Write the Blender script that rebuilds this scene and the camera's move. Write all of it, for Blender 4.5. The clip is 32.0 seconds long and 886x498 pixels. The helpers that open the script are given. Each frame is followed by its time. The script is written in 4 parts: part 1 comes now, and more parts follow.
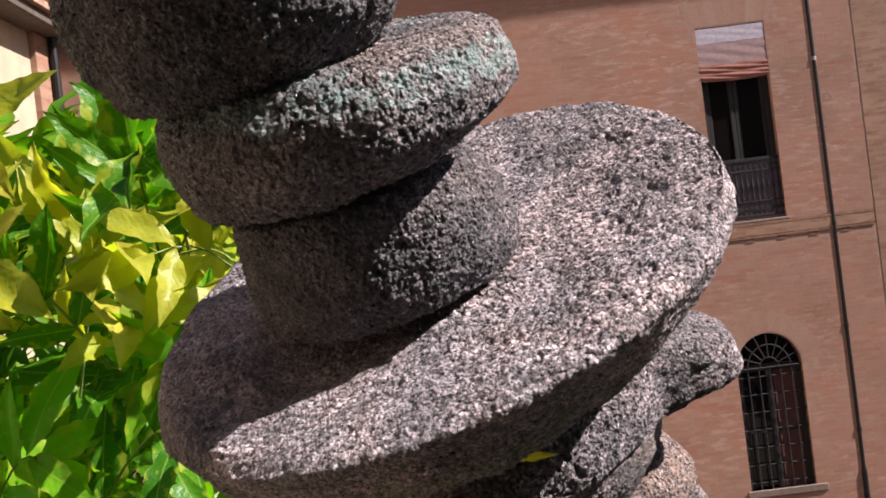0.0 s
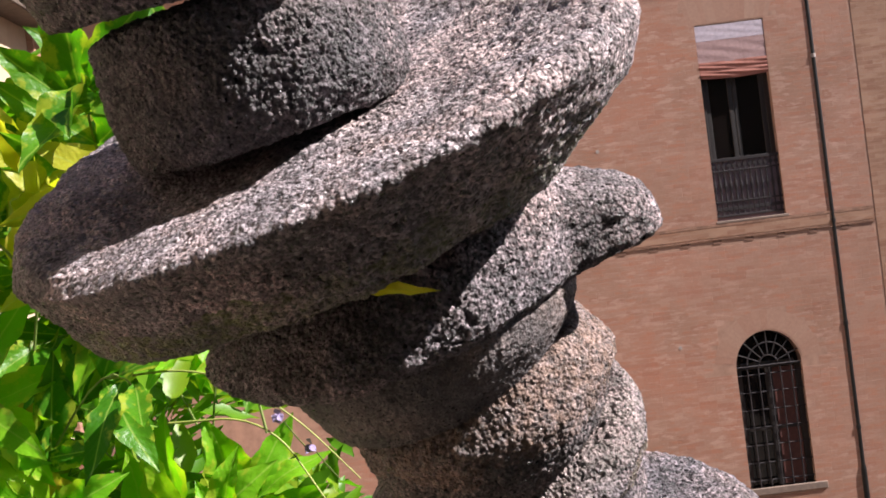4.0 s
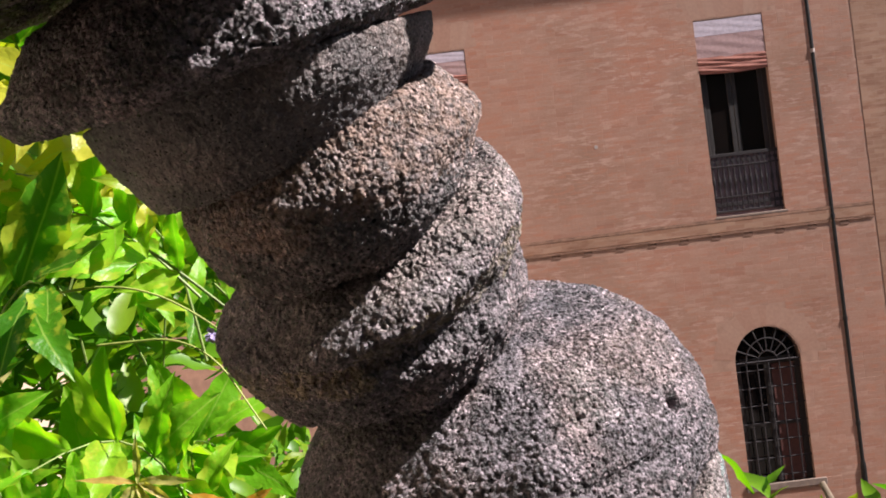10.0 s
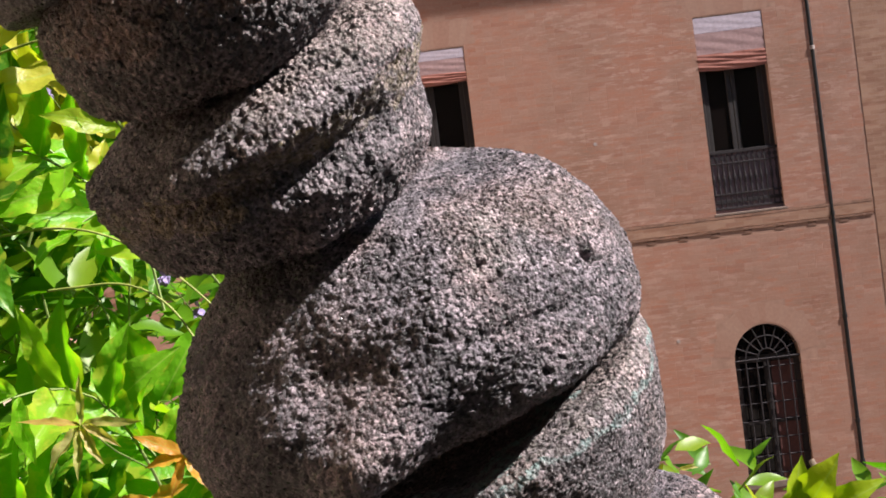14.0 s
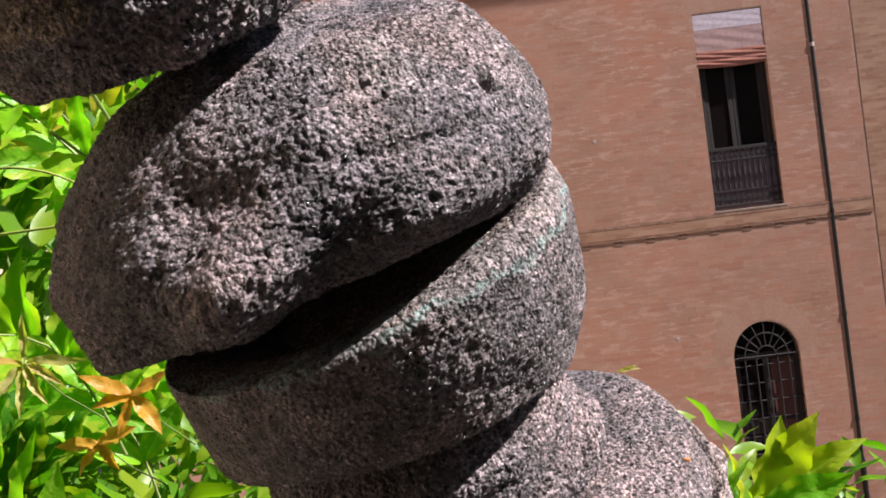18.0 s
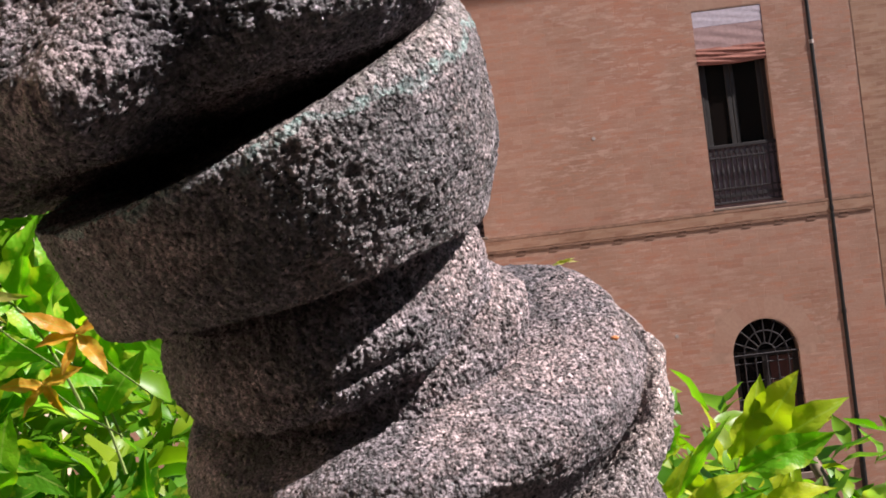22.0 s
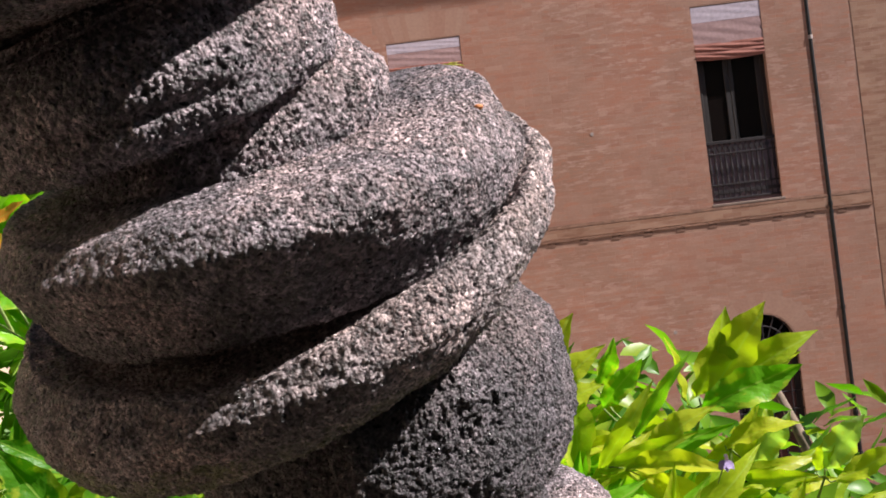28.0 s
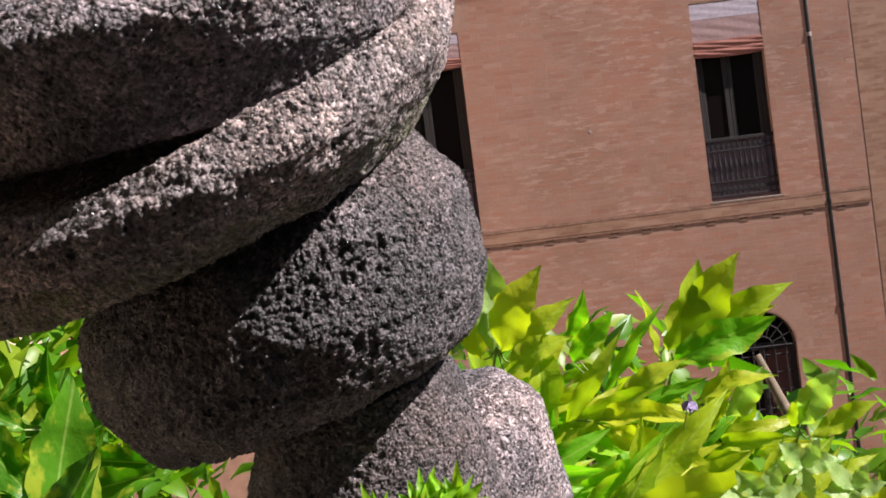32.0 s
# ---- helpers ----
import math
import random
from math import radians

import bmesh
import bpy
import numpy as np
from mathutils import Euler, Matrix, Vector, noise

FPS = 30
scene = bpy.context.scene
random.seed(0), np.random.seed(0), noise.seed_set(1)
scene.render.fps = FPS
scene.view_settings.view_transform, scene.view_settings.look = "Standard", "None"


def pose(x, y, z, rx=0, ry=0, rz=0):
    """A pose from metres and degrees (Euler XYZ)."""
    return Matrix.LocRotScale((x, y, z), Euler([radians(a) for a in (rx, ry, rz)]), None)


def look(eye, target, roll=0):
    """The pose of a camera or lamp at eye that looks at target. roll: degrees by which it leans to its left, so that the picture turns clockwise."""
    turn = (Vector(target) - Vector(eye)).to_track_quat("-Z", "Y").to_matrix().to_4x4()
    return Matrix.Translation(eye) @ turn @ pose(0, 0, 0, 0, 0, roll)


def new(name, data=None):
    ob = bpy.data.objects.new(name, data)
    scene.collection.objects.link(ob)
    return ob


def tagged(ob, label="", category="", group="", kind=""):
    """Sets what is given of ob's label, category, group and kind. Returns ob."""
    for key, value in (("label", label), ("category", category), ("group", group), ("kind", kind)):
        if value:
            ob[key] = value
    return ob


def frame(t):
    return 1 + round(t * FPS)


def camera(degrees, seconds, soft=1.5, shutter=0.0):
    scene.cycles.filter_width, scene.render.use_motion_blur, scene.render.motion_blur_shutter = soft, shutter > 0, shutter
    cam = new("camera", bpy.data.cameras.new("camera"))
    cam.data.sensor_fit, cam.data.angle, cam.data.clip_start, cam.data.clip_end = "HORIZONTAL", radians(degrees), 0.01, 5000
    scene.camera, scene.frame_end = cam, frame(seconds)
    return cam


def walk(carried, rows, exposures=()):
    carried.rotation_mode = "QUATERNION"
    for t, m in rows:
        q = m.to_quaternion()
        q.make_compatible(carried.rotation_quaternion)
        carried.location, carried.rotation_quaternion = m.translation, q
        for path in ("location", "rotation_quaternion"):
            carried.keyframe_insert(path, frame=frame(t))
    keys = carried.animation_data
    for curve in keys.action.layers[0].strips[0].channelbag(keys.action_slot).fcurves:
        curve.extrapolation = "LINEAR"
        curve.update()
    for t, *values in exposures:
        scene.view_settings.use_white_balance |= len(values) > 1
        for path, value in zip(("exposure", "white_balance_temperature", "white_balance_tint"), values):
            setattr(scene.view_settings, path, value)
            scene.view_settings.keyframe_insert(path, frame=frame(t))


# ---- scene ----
# ---- camera ----
cam = camera(50.0, 32.0, soft=1.75)
PATH = [
    (0, (0.0000, -0.0004, 6.0000), (0.000, 10.000, 6.000), -7.00),
    (0.5, (0.0036, 0.0035, 5.9944), (0.003, 10.003, 5.995), -7.00),
    (1, (0.0060, 0.0068, 5.9883), (0.005, 10.007, 5.989), -7.00),
    (1.5, (0.0085, 0.0097, 5.9827), (0.006, 10.010, 5.983), -7.00),
    (2, (0.0123, 0.0122, 5.9770), (0.009, 10.012, 5.978), -7.00),
    (2.5, (0.0148, 0.0146, 5.9715), (0.011, 10.015, 5.973), -7.00),
    (3, (0.0170, 0.0169, 5.9653), (0.013, 10.017, 5.967), -7.00),
    (3.5, (0.0204, 0.0191, 5.9605), (0.015, 10.019, 5.962), -7.00),
    (5.5, (0.0319, 0.0284, 5.9382), (0.023, 10.028, 5.940), -7.00),
    (6, (0.0343, 0.0310, 5.9324), (0.025, 10.031, 5.934), -7.00),
    (6.5, (0.0370, 0.0339, 5.9271), (0.027, 10.034, 5.929), -7.00),
    (7, (0.0399, 0.0370, 5.9215), (0.029, 10.037, 5.923), -7.00),
    (7.5, (0.0422, 0.0406, 5.9160), (0.030, 10.041, 5.917), -7.00),
    (8, (0.0450, 0.0443, 5.9103), (0.032, 10.044, 5.912), -7.00),
    (8.5, (0.0487, 0.0478, 5.9049), (0.035, 10.048, 5.906), -7.00),
    (9, (0.0515, 0.0511, 5.8994), (0.037, 10.051, 5.901), -7.00),
    (9.5, (0.0534, 0.0542, 5.8942), (0.038, 10.054, 5.895), -7.00),
    (10, (0.0564, 0.0573, 5.8886), (0.040, 10.057, 5.889), -7.00),
    (10.5, (0.0592, 0.0604, 5.8833), (0.042, 10.060, 5.884), -7.00),
    (11, (0.0618, 0.0634, 5.8777), (0.043, 10.063, 5.878), -6.99),
    (11.5, (0.0645, 0.0664, 5.8725), (0.045, 10.066, 5.873), -6.99),
    (12, (0.0673, 0.0693, 5.8668), (0.047, 10.069, 5.867), -6.99),
    (12.5, (0.0699, 0.0721, 5.8616), (0.049, 10.072, 5.862), -6.99),
    (13, (0.0729, 0.0748, 5.8563), (0.051, 10.075, 5.856), -6.99),
    (13.5, (0.0756, 0.0773, 5.8510), (0.053, 10.077, 5.851), -6.99),
    (14, (0.0781, 0.0798, 5.8456), (0.054, 10.080, 5.845), -6.99),
    (14.5, (0.0804, 0.0821, 5.8408), (0.056, 10.082, 5.840), -6.99),
    (16.5, (0.0909, 0.0911, 5.8199), (0.063, 10.091, 5.818), -6.98),
    (17, (0.0934, 0.0937, 5.8146), (0.064, 10.094, 5.812), -6.98),
    (17.5, (0.0961, 0.0966, 5.8095), (0.066, 10.097, 5.807), -6.98),
    (18, (0.0989, 0.0993, 5.8043), (0.068, 10.099, 5.802), -6.97),
    (18.5, (0.1014, 0.1019, 5.7993), (0.070, 10.102, 5.796), -6.97),
    (19, (0.1040, 0.1046, 5.7940), (0.072, 10.105, 5.791), -6.97),
    (19.5, (0.1063, 0.1071, 5.7892), (0.073, 10.107, 5.786), -6.97),
    (20, (0.1092, 0.1096, 5.7840), (0.075, 10.110, 5.780), -6.97),
    (20.5, (0.1113, 0.1119, 5.7794), (0.077, 10.112, 5.776), -6.97),
    (21, (0.1139, 0.1143, 5.7742), (0.079, 10.114, 5.770), -6.96),
    (21.5, (0.1162, 0.1167, 5.7695), (0.080, 10.117, 5.765), -6.96),
    (22, (0.1188, 0.1191, 5.7644), (0.082, 10.119, 5.760), -6.96),
    (22.5, (0.1216, 0.1215, 5.7594), (0.084, 10.122, 5.755), -6.96),
    (23, (0.1242, 0.1239, 5.7543), (0.086, 10.124, 5.749), -6.96),
    (23.5, (0.1266, 0.1263, 5.7491), (0.088, 10.126, 5.744), -6.96),
    (24, (0.1293, 0.1287, 5.7436), (0.090, 10.129, 5.738), -6.96),
    (24.5, (0.1321, 0.1311, 5.7383), (0.093, 10.131, 5.733), -6.95),
    (25, (0.1346, 0.1338, 5.7331), (0.095, 10.134, 5.727), -6.95),
    (25.5, (0.1369, 0.1364, 5.7284), (0.097, 10.136, 5.723), -6.95),
    (27.5, (0.1473, 0.1467, 5.7075), (0.106, 10.147, 5.701), -6.95),
    (28, (0.1494, 0.1493, 5.7024), (0.107, 10.149, 5.696), -6.94),
    (28.5, (0.1520, 0.1519, 5.6974), (0.110, 10.152, 5.691), -6.94),
    (29, (0.1547, 0.1545, 5.6922), (0.112, 10.155, 5.686), -6.94),
    (29.5, (0.1572, 0.1572, 5.6873), (0.115, 10.157, 5.681), -6.94),
    (30, (0.1602, 0.1598, 5.6818), (0.117, 10.160, 5.675), -6.94),
    (30.5, (0.1626, 0.1621, 5.6767), (0.120, 10.162, 5.670), -6.94),
    (31, (0.1658, 0.1644, 5.6711), (0.123, 10.164, 5.665), -6.94),
    (31.5, (0.1684, 0.1663, 5.6662), (0.126, 10.166, 5.660), -6.94),
    (32, (0.1713, 0.1680, 5.6610), (0.129, 10.168, 5.655), -6.94),
]
walk(cam, [(t, look(eye, target, roll)) for t, eye, target, roll in PATH],
     [(0, 1.12), (3, 1.22), (6, 1.5), (8, 1.4), (10, 1.24), (13, 1.18), (17, 1.24), (25, 1.16), (32, 1.14)])

# ---- light: high sun from the right, grazing the facade, clear sky ----
SUN = Vector((0.70, -0.15, 0.70)).normalized()
sun_elevation = math.asin(SUN.z)
world = bpy.data.worlds.new("sky")
scene.world = world
world.use_nodes = True
wn = world.node_tree
sky = wn.nodes.new("ShaderNodeTexSky")
sky.sky_type = "NISHITA"
sky.sun_disc = False
sky.sun_elevation = sun_elevation
sky.sun_rotation = math.atan2(SUN.x, SUN.y)
wn.nodes["Background"].inputs["Strength"].default_value = 0.056
wn.links.new(sky.outputs["Color"], wn.nodes["Background"].inputs["Color"])
sun = new("sun", bpy.data.lights.new("sun", "SUN"))
sun.data.energy = 5.0
sun.data.angle = radians(0.5)
sun.data.color = (1.0, 0.935, 0.90)
sun.matrix_world = look(SUN * 30, (0, 0, 0))


# ---- materials ----
class Mat:
    """A node material in the making."""

    def __init__(self, name, rough=0.8, metal=0.0):
        self.m = bpy.data.materials.new(name)
        self.m.use_nodes = True
        self.t = self.m.node_tree
        self.b = self.t.nodes["Principled BSDF"]
        self.b.inputs["Roughness"].default_value = rough
        self.b.inputs["Metallic"].default_value = metal
        self.co = self.t.nodes.new("ShaderNodeTexCoord").outputs["Object"]

    def node(self, kind, **values):
        n = self.t.nodes.new(kind)
        for k, v in values.items():
            n.inputs[k].default_value = v
        return n

    def link(self, a, b):
        self.t.links.new(a, b)

    def noise(self, scale, detail=4.0, rough=0.55, co=None):
        n = self.node("ShaderNodeTexNoise", Scale=scale, Detail=detail, Roughness=rough)
        self.link(co or self.co, n.inputs["Vector"])
        return n.outputs["Fac"]

    def voronoi(self, scale, feature="F1", co=None):
        n = self.node("ShaderNodeTexVoronoi", Scale=scale)
        n.feature = feature
        self.link(co or self.co, n.inputs["Vector"])
        return n

    def random_cell(self, v):
        n = self.t.nodes.new("ShaderNodeSeparateColor")
        self.link(v.outputs["Color"], n.inputs[0])
        return n.outputs[0]

    def ramp(self, fac, *stops):
        n = self.t.nodes.new("ShaderNodeValToRGB")
        el = n.color_ramp.elements
        while len(el) < len(stops):
            el.new(0.5)
        for e, (p, c) in zip(el, stops):
            e.position = p
            e.color = (*c, 1) if len(c) == 3 else c
        self.link(fac, n.inputs["Fac"])
        return n.outputs["Color"]

    def mix(self, fac, a, b, blend="MIX"):
        n = self.t.nodes.new("ShaderNodeMix")
        n.data_type, n.blend_type = "RGBA", blend
        for s, v in ((n.inputs[0], fac), (n.inputs[6], a), (n.inputs[7], b)):
            if isinstance(v, bpy.types.NodeSocket):
                self.link(v, s)
            elif isinstance(v, (int, float)):
                s.default_value = v
            else:
                s.default_value = (*v, 1)
        return n.outputs[2]

    def maths(self, op, a, b=0.0):
        n = self.t.nodes.new("ShaderNodeMath")
        n.operation = op
        for s, v in ((n.inputs[0], a), (n.inputs[1], b)):
            if isinstance(v, bpy.types.NodeSocket):
                self.link(v, s)
            else:
                s.default_value = v
        return n.outputs[0]

    def vector(self, op, a, b=(0.0, 0.0, 0.0)):
        n = self.t.nodes.new("ShaderNodeVectorMath")
        n.operation = op
        for s, v in ((n.inputs[0], a), (n.inputs[1], b)):
            if isinstance(v, bpy.types.NodeSocket):
                self.link(v, s)
            else:
                s.default_value = v
        return n.outputs[0]

    def random(self):
        return self.t.nodes.new("ShaderNodeObjectInfo").outputs["Random"]

    def island(self):
        return self.t.nodes.new("ShaderNodeNewGeometry").outputs["Random Per Island"]

    def bump(self, *layers):
        last = None
        for height, strength, distance in layers:
            n = self.node("ShaderNodeBump", Strength=strength, Distance=distance)
            self.link(height, n.inputs["Height"])
            if last:
                self.link(last, n.inputs["Normal"])
            last = n.outputs["Normal"]
        self.link(last, self.b.inputs["Normal"])

    def colour(self, c):
        if isinstance(c, bpy.types.NodeSocket):
            self.link(c, self.b.inputs["Base Color"])
        else:
            self.b.inputs["Base Color"].default_value = (*c, 1)
        return self


def lava(name, dark, light, warm=0.12, green=0.0, grain=1150.0, depth=0.0011, pores=0.8, bands=(), facet=0.5):
    """Vesicular lava stone: pale crystals and dark pores, with worn patches, lichen and warm stains.
    bands: (from height, to height, colour, amount) of a stain round the stone, in metres above its middle."""
    k = Mat(name, 0.55)
    fine = k.noise(grain * 1.1, 3, 0.7)
    cell = k.voronoi(grain)
    pore = k.voronoi(grain * 0.26)
    clot = k.voronoi(grain * 0.62)
    big = k.noise(24, 5, 0.62)
    mid = k.noise(130, 4, 0.6)
    grit = k.maths("ADD", k.maths("MULTIPLY", fine, 0.62), k.maths("MULTIPLY", k.random_cell(cell), 0.38))
    dark, light = [v * k2 * 1.1 for v, k2 in zip(dark, (1.03, 0.98, 1.0))], [v * k2 * 1.55 for v, k2 in zip(light, (1.03, 0.98, 1.0))]
    base = k.ramp(grit, (0.30, [v * 0.6 for v in dark]), (0.43, [v * 1.3 for v in dark]), (0.56, [v * 0.85 for v in light]), (0.66, [v * 1.05 for v in light]), (0.75, [min(1, v * 1.9) for v in light]))
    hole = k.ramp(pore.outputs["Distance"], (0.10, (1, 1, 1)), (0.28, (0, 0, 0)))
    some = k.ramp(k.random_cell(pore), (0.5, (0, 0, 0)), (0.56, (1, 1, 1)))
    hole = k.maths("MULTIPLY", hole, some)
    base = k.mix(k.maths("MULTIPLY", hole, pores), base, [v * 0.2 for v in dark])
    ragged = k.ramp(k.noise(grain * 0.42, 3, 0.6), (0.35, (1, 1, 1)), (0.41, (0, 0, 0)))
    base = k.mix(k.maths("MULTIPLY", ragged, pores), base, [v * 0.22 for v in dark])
    base = k.mix(k.maths("MULTIPLY", k.ramp(big, (0.48, (0, 0, 0)), (0.72, (1, 1, 1))), warm), base, (0.36, 0.235, 0.15))
    pink = k.ramp(k.noise(38, 4, 0.6), (0.42, (0.95, 0.97, 1.04)), (0.60, (1.07, 0.99, 0.98)))
    base = k.mix(0.9, base, pink, "MULTIPLY")
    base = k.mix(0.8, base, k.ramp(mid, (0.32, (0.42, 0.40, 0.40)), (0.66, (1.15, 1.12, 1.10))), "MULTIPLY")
    base = k.mix(0.8, base, k.ramp(k.noise(33, 4, 0.6), (0.36, (0.6, 0.59, 0.6)), (0.64, (1.3, 1.28, 1.28))), "MULTIPLY")
    base = k.mix(0.5, base, k.ramp(k.noise(9, 3, 0.5), (0.35, (0.62, 0.61, 0.62)), (0.65, (1.05, 1.04, 1.04))), "MULTIPLY")
    if green:
        patch = k.ramp(k.noise(17, 4, 0.6), (0.60, (0, 0, 0)), (0.70, (1, 1, 1)))
        base = k.mix(k.maths("MULTIPLY", k.maths("MULTIPLY", patch, fine), green), base, (0.30, 0.44, 0.42))
    if bands:
        xyz = k.t.nodes.new("ShaderNodeSeparateXYZ")
        k.link(k.co, xyz.inputs[0])
        worn = k.maths("ADD", xyz.outputs[2], k.maths("MULTIPLY", k.maths("SUBTRACT", k.noise(60, 5, 0.65), 0.5), 0.022))
        for lo, hi, stain, amount in bands:
            inside = k.maths("MULTIPLY", k.maths("GREATER_THAN", worn, lo), k.maths("LESS_THAN", worn, hi))
            inside = k.maths("MULTIPLY", inside, k.ramp(k.noise(300, 4, 0.65), (0.36, (0, 0, 0)), (0.62, (1, 1, 1))))
            inside = k.maths("MULTIPLY", inside, k.ramp(k.noise(22, 3, 0.5), (0.38, (0.35, 0.35, 0.35)), (0.54, (1, 1, 1))))
            base = k.mix(k.maths("MULTIPLY", inside, amount), base, stain)
    k.colour(base)
    k.b.inputs["Specular IOR Level"].default_value = 1.0
    rough = k.ramp(k.random_cell(cell), (0.0, (0.22, 0.22, 0.22)), (0.35, (0.8, 0.8, 0.8)))
    k.link(rough, k.b.inputs["Roughness"])
    height = k.maths("SUBTRACT", k.maths("SUBTRACT", fine, k.maths("MULTIPLY", ragged, 0.8)), k.maths("MULTIPLY", hole, 0.9))
    k.bump((mid, 0.5, 0.003), (k.noise(480, 6, 0.72), 0.8, depth * 2.4), (height, 1.0, depth * 1.5), (k.maths("SUBTRACT", 1.0, cell.outputs["Distance"]), 0.7, depth * 0.8),
           (k.maths("SUBTRACT", 1.0, clot.outputs["Distance"]), 0.5, depth * 1.2))
    # each crystal turns its own way
    relief = k.b.inputs["Normal"].links[0].from_socket
    turn = k.vector("MULTIPLY", k.vector("SUBTRACT", cell.outputs["Color"], (0.5, 0.5, 0.5)), (facet, facet, facet))
    k.link(k.vector("NORMALIZE", k.vector("ADD", relief, turn)), k.b.inputs["Normal"])
    return k.m


ALGAE, TURQUOISE, OCHRE, BRICK_PINK, CHALK = (0.24, 0.27, 0.09), (0.34, 0.52, 0.50), (0.42, 0.32, 0.15), (0.46, 0.27, 0.19), (0.48, 0.42, 0.38)
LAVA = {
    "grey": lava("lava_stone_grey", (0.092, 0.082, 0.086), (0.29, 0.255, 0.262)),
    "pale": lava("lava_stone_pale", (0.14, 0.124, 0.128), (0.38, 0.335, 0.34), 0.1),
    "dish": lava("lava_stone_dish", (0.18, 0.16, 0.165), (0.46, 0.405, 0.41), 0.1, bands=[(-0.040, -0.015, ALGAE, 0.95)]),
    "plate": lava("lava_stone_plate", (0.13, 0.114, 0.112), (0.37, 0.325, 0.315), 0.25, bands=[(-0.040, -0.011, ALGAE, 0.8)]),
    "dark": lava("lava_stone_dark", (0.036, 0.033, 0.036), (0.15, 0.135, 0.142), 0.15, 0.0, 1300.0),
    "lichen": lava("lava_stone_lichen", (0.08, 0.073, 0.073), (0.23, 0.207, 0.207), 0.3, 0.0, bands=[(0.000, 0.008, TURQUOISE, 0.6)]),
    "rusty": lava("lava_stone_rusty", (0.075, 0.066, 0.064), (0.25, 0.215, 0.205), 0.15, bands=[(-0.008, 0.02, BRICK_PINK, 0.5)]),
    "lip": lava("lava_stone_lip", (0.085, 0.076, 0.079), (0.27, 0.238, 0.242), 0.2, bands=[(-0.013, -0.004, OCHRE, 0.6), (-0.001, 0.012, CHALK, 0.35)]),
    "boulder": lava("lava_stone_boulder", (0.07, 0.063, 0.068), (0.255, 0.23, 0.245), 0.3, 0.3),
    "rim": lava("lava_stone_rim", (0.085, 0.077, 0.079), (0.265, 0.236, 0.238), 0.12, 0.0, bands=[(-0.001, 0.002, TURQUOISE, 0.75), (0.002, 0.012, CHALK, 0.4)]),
    # lowered grey: stands in for the slab's shade on this bowl
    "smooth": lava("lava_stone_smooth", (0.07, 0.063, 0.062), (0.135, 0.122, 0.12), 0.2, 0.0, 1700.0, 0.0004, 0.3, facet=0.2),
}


def brick_wall(name, tint=(1.0, 1.0, 1.0)):
    k = Mat(name, 0.9)
    mp = k.node("ShaderNodeMapping")
    k.link(k.co, mp.inputs["Vector"])
    mp.inputs["Rotation"].default_value = (radians(90), 0, 0)
    bt = k.node("ShaderNodeTexBrick", Scale=1.0, **{"Mortar Size": 0.006, "Mortar Smooth": 0.4, "Brick Width": 0.28, "Row Height": 0.068, "Bias": -0.1})
    k.link(mp.outputs["Vector"], bt.inputs["Vector"])
    bt.inputs["Color1"].default_value = (0.317 * tint[0], 0.170 * tint[1], 0.117 * tint[2], 1)
    bt.inputs["Color2"].default_value = (0.398 * tint[0], 0.243 * tint[1], 0.172 * tint[2], 1)
    bt.inputs["Mortar"].default_value = (0.36, 0.22, 0.16, 1)
    blot = k.ramp(k.noise(0.7, 6, 0.62), (0.32, (0.72, 0.70, 0.66)), (0.55, (1, 1, 1)), (0.75, (1.0, 0.82, 0.74)))
    rows = k.node("ShaderNodeMapping")
    k.link(k.co, rows.inputs["Vector"])
    rows.inputs["Scale"].default_value = (3.4, 3.4, 14.0)
    streak = k.ramp(k.noise(1.0, 3, 0.6, rows.outputs["Vector"]), (0.38, (0.78, 0.66, 0.58)), (0.5, (1, 1, 1)), (0.68, (1.0, 0.95, 0.88)))
    c = k.mix(0.7, k.mix(0.8, bt.outputs["Color"], blot, "MULTIPLY"), streak, "MULTIPLY")
    k.colour(c)
    k.bump((bt.outputs["Fac"], -0.5, 0.012), (k.noise(40, 3), 0.3, 0.01))
    return k.m


BRICK = brick_wall("facade_brick")



def plain(name, colour, rough=0.7, metal=0.0, scale=30.0, spread=0.25, depth=0.002):
    k = Mat(name, rough, metal)
    n = k.noise(scale, 5, 0.6)
    k.colour(k.ramp(n, (0.3, [v * (1 - spread) for v in colour]), (0.7, [min(1, v * (1 + spread)) for v in colour])))
    k.bump((n, 0.35, depth))
    return k.m


BED = plain("lime_mortar_bed", (0.358, 0.212, 0.159), 0.95, 0, 6, 0.2, 0.004)


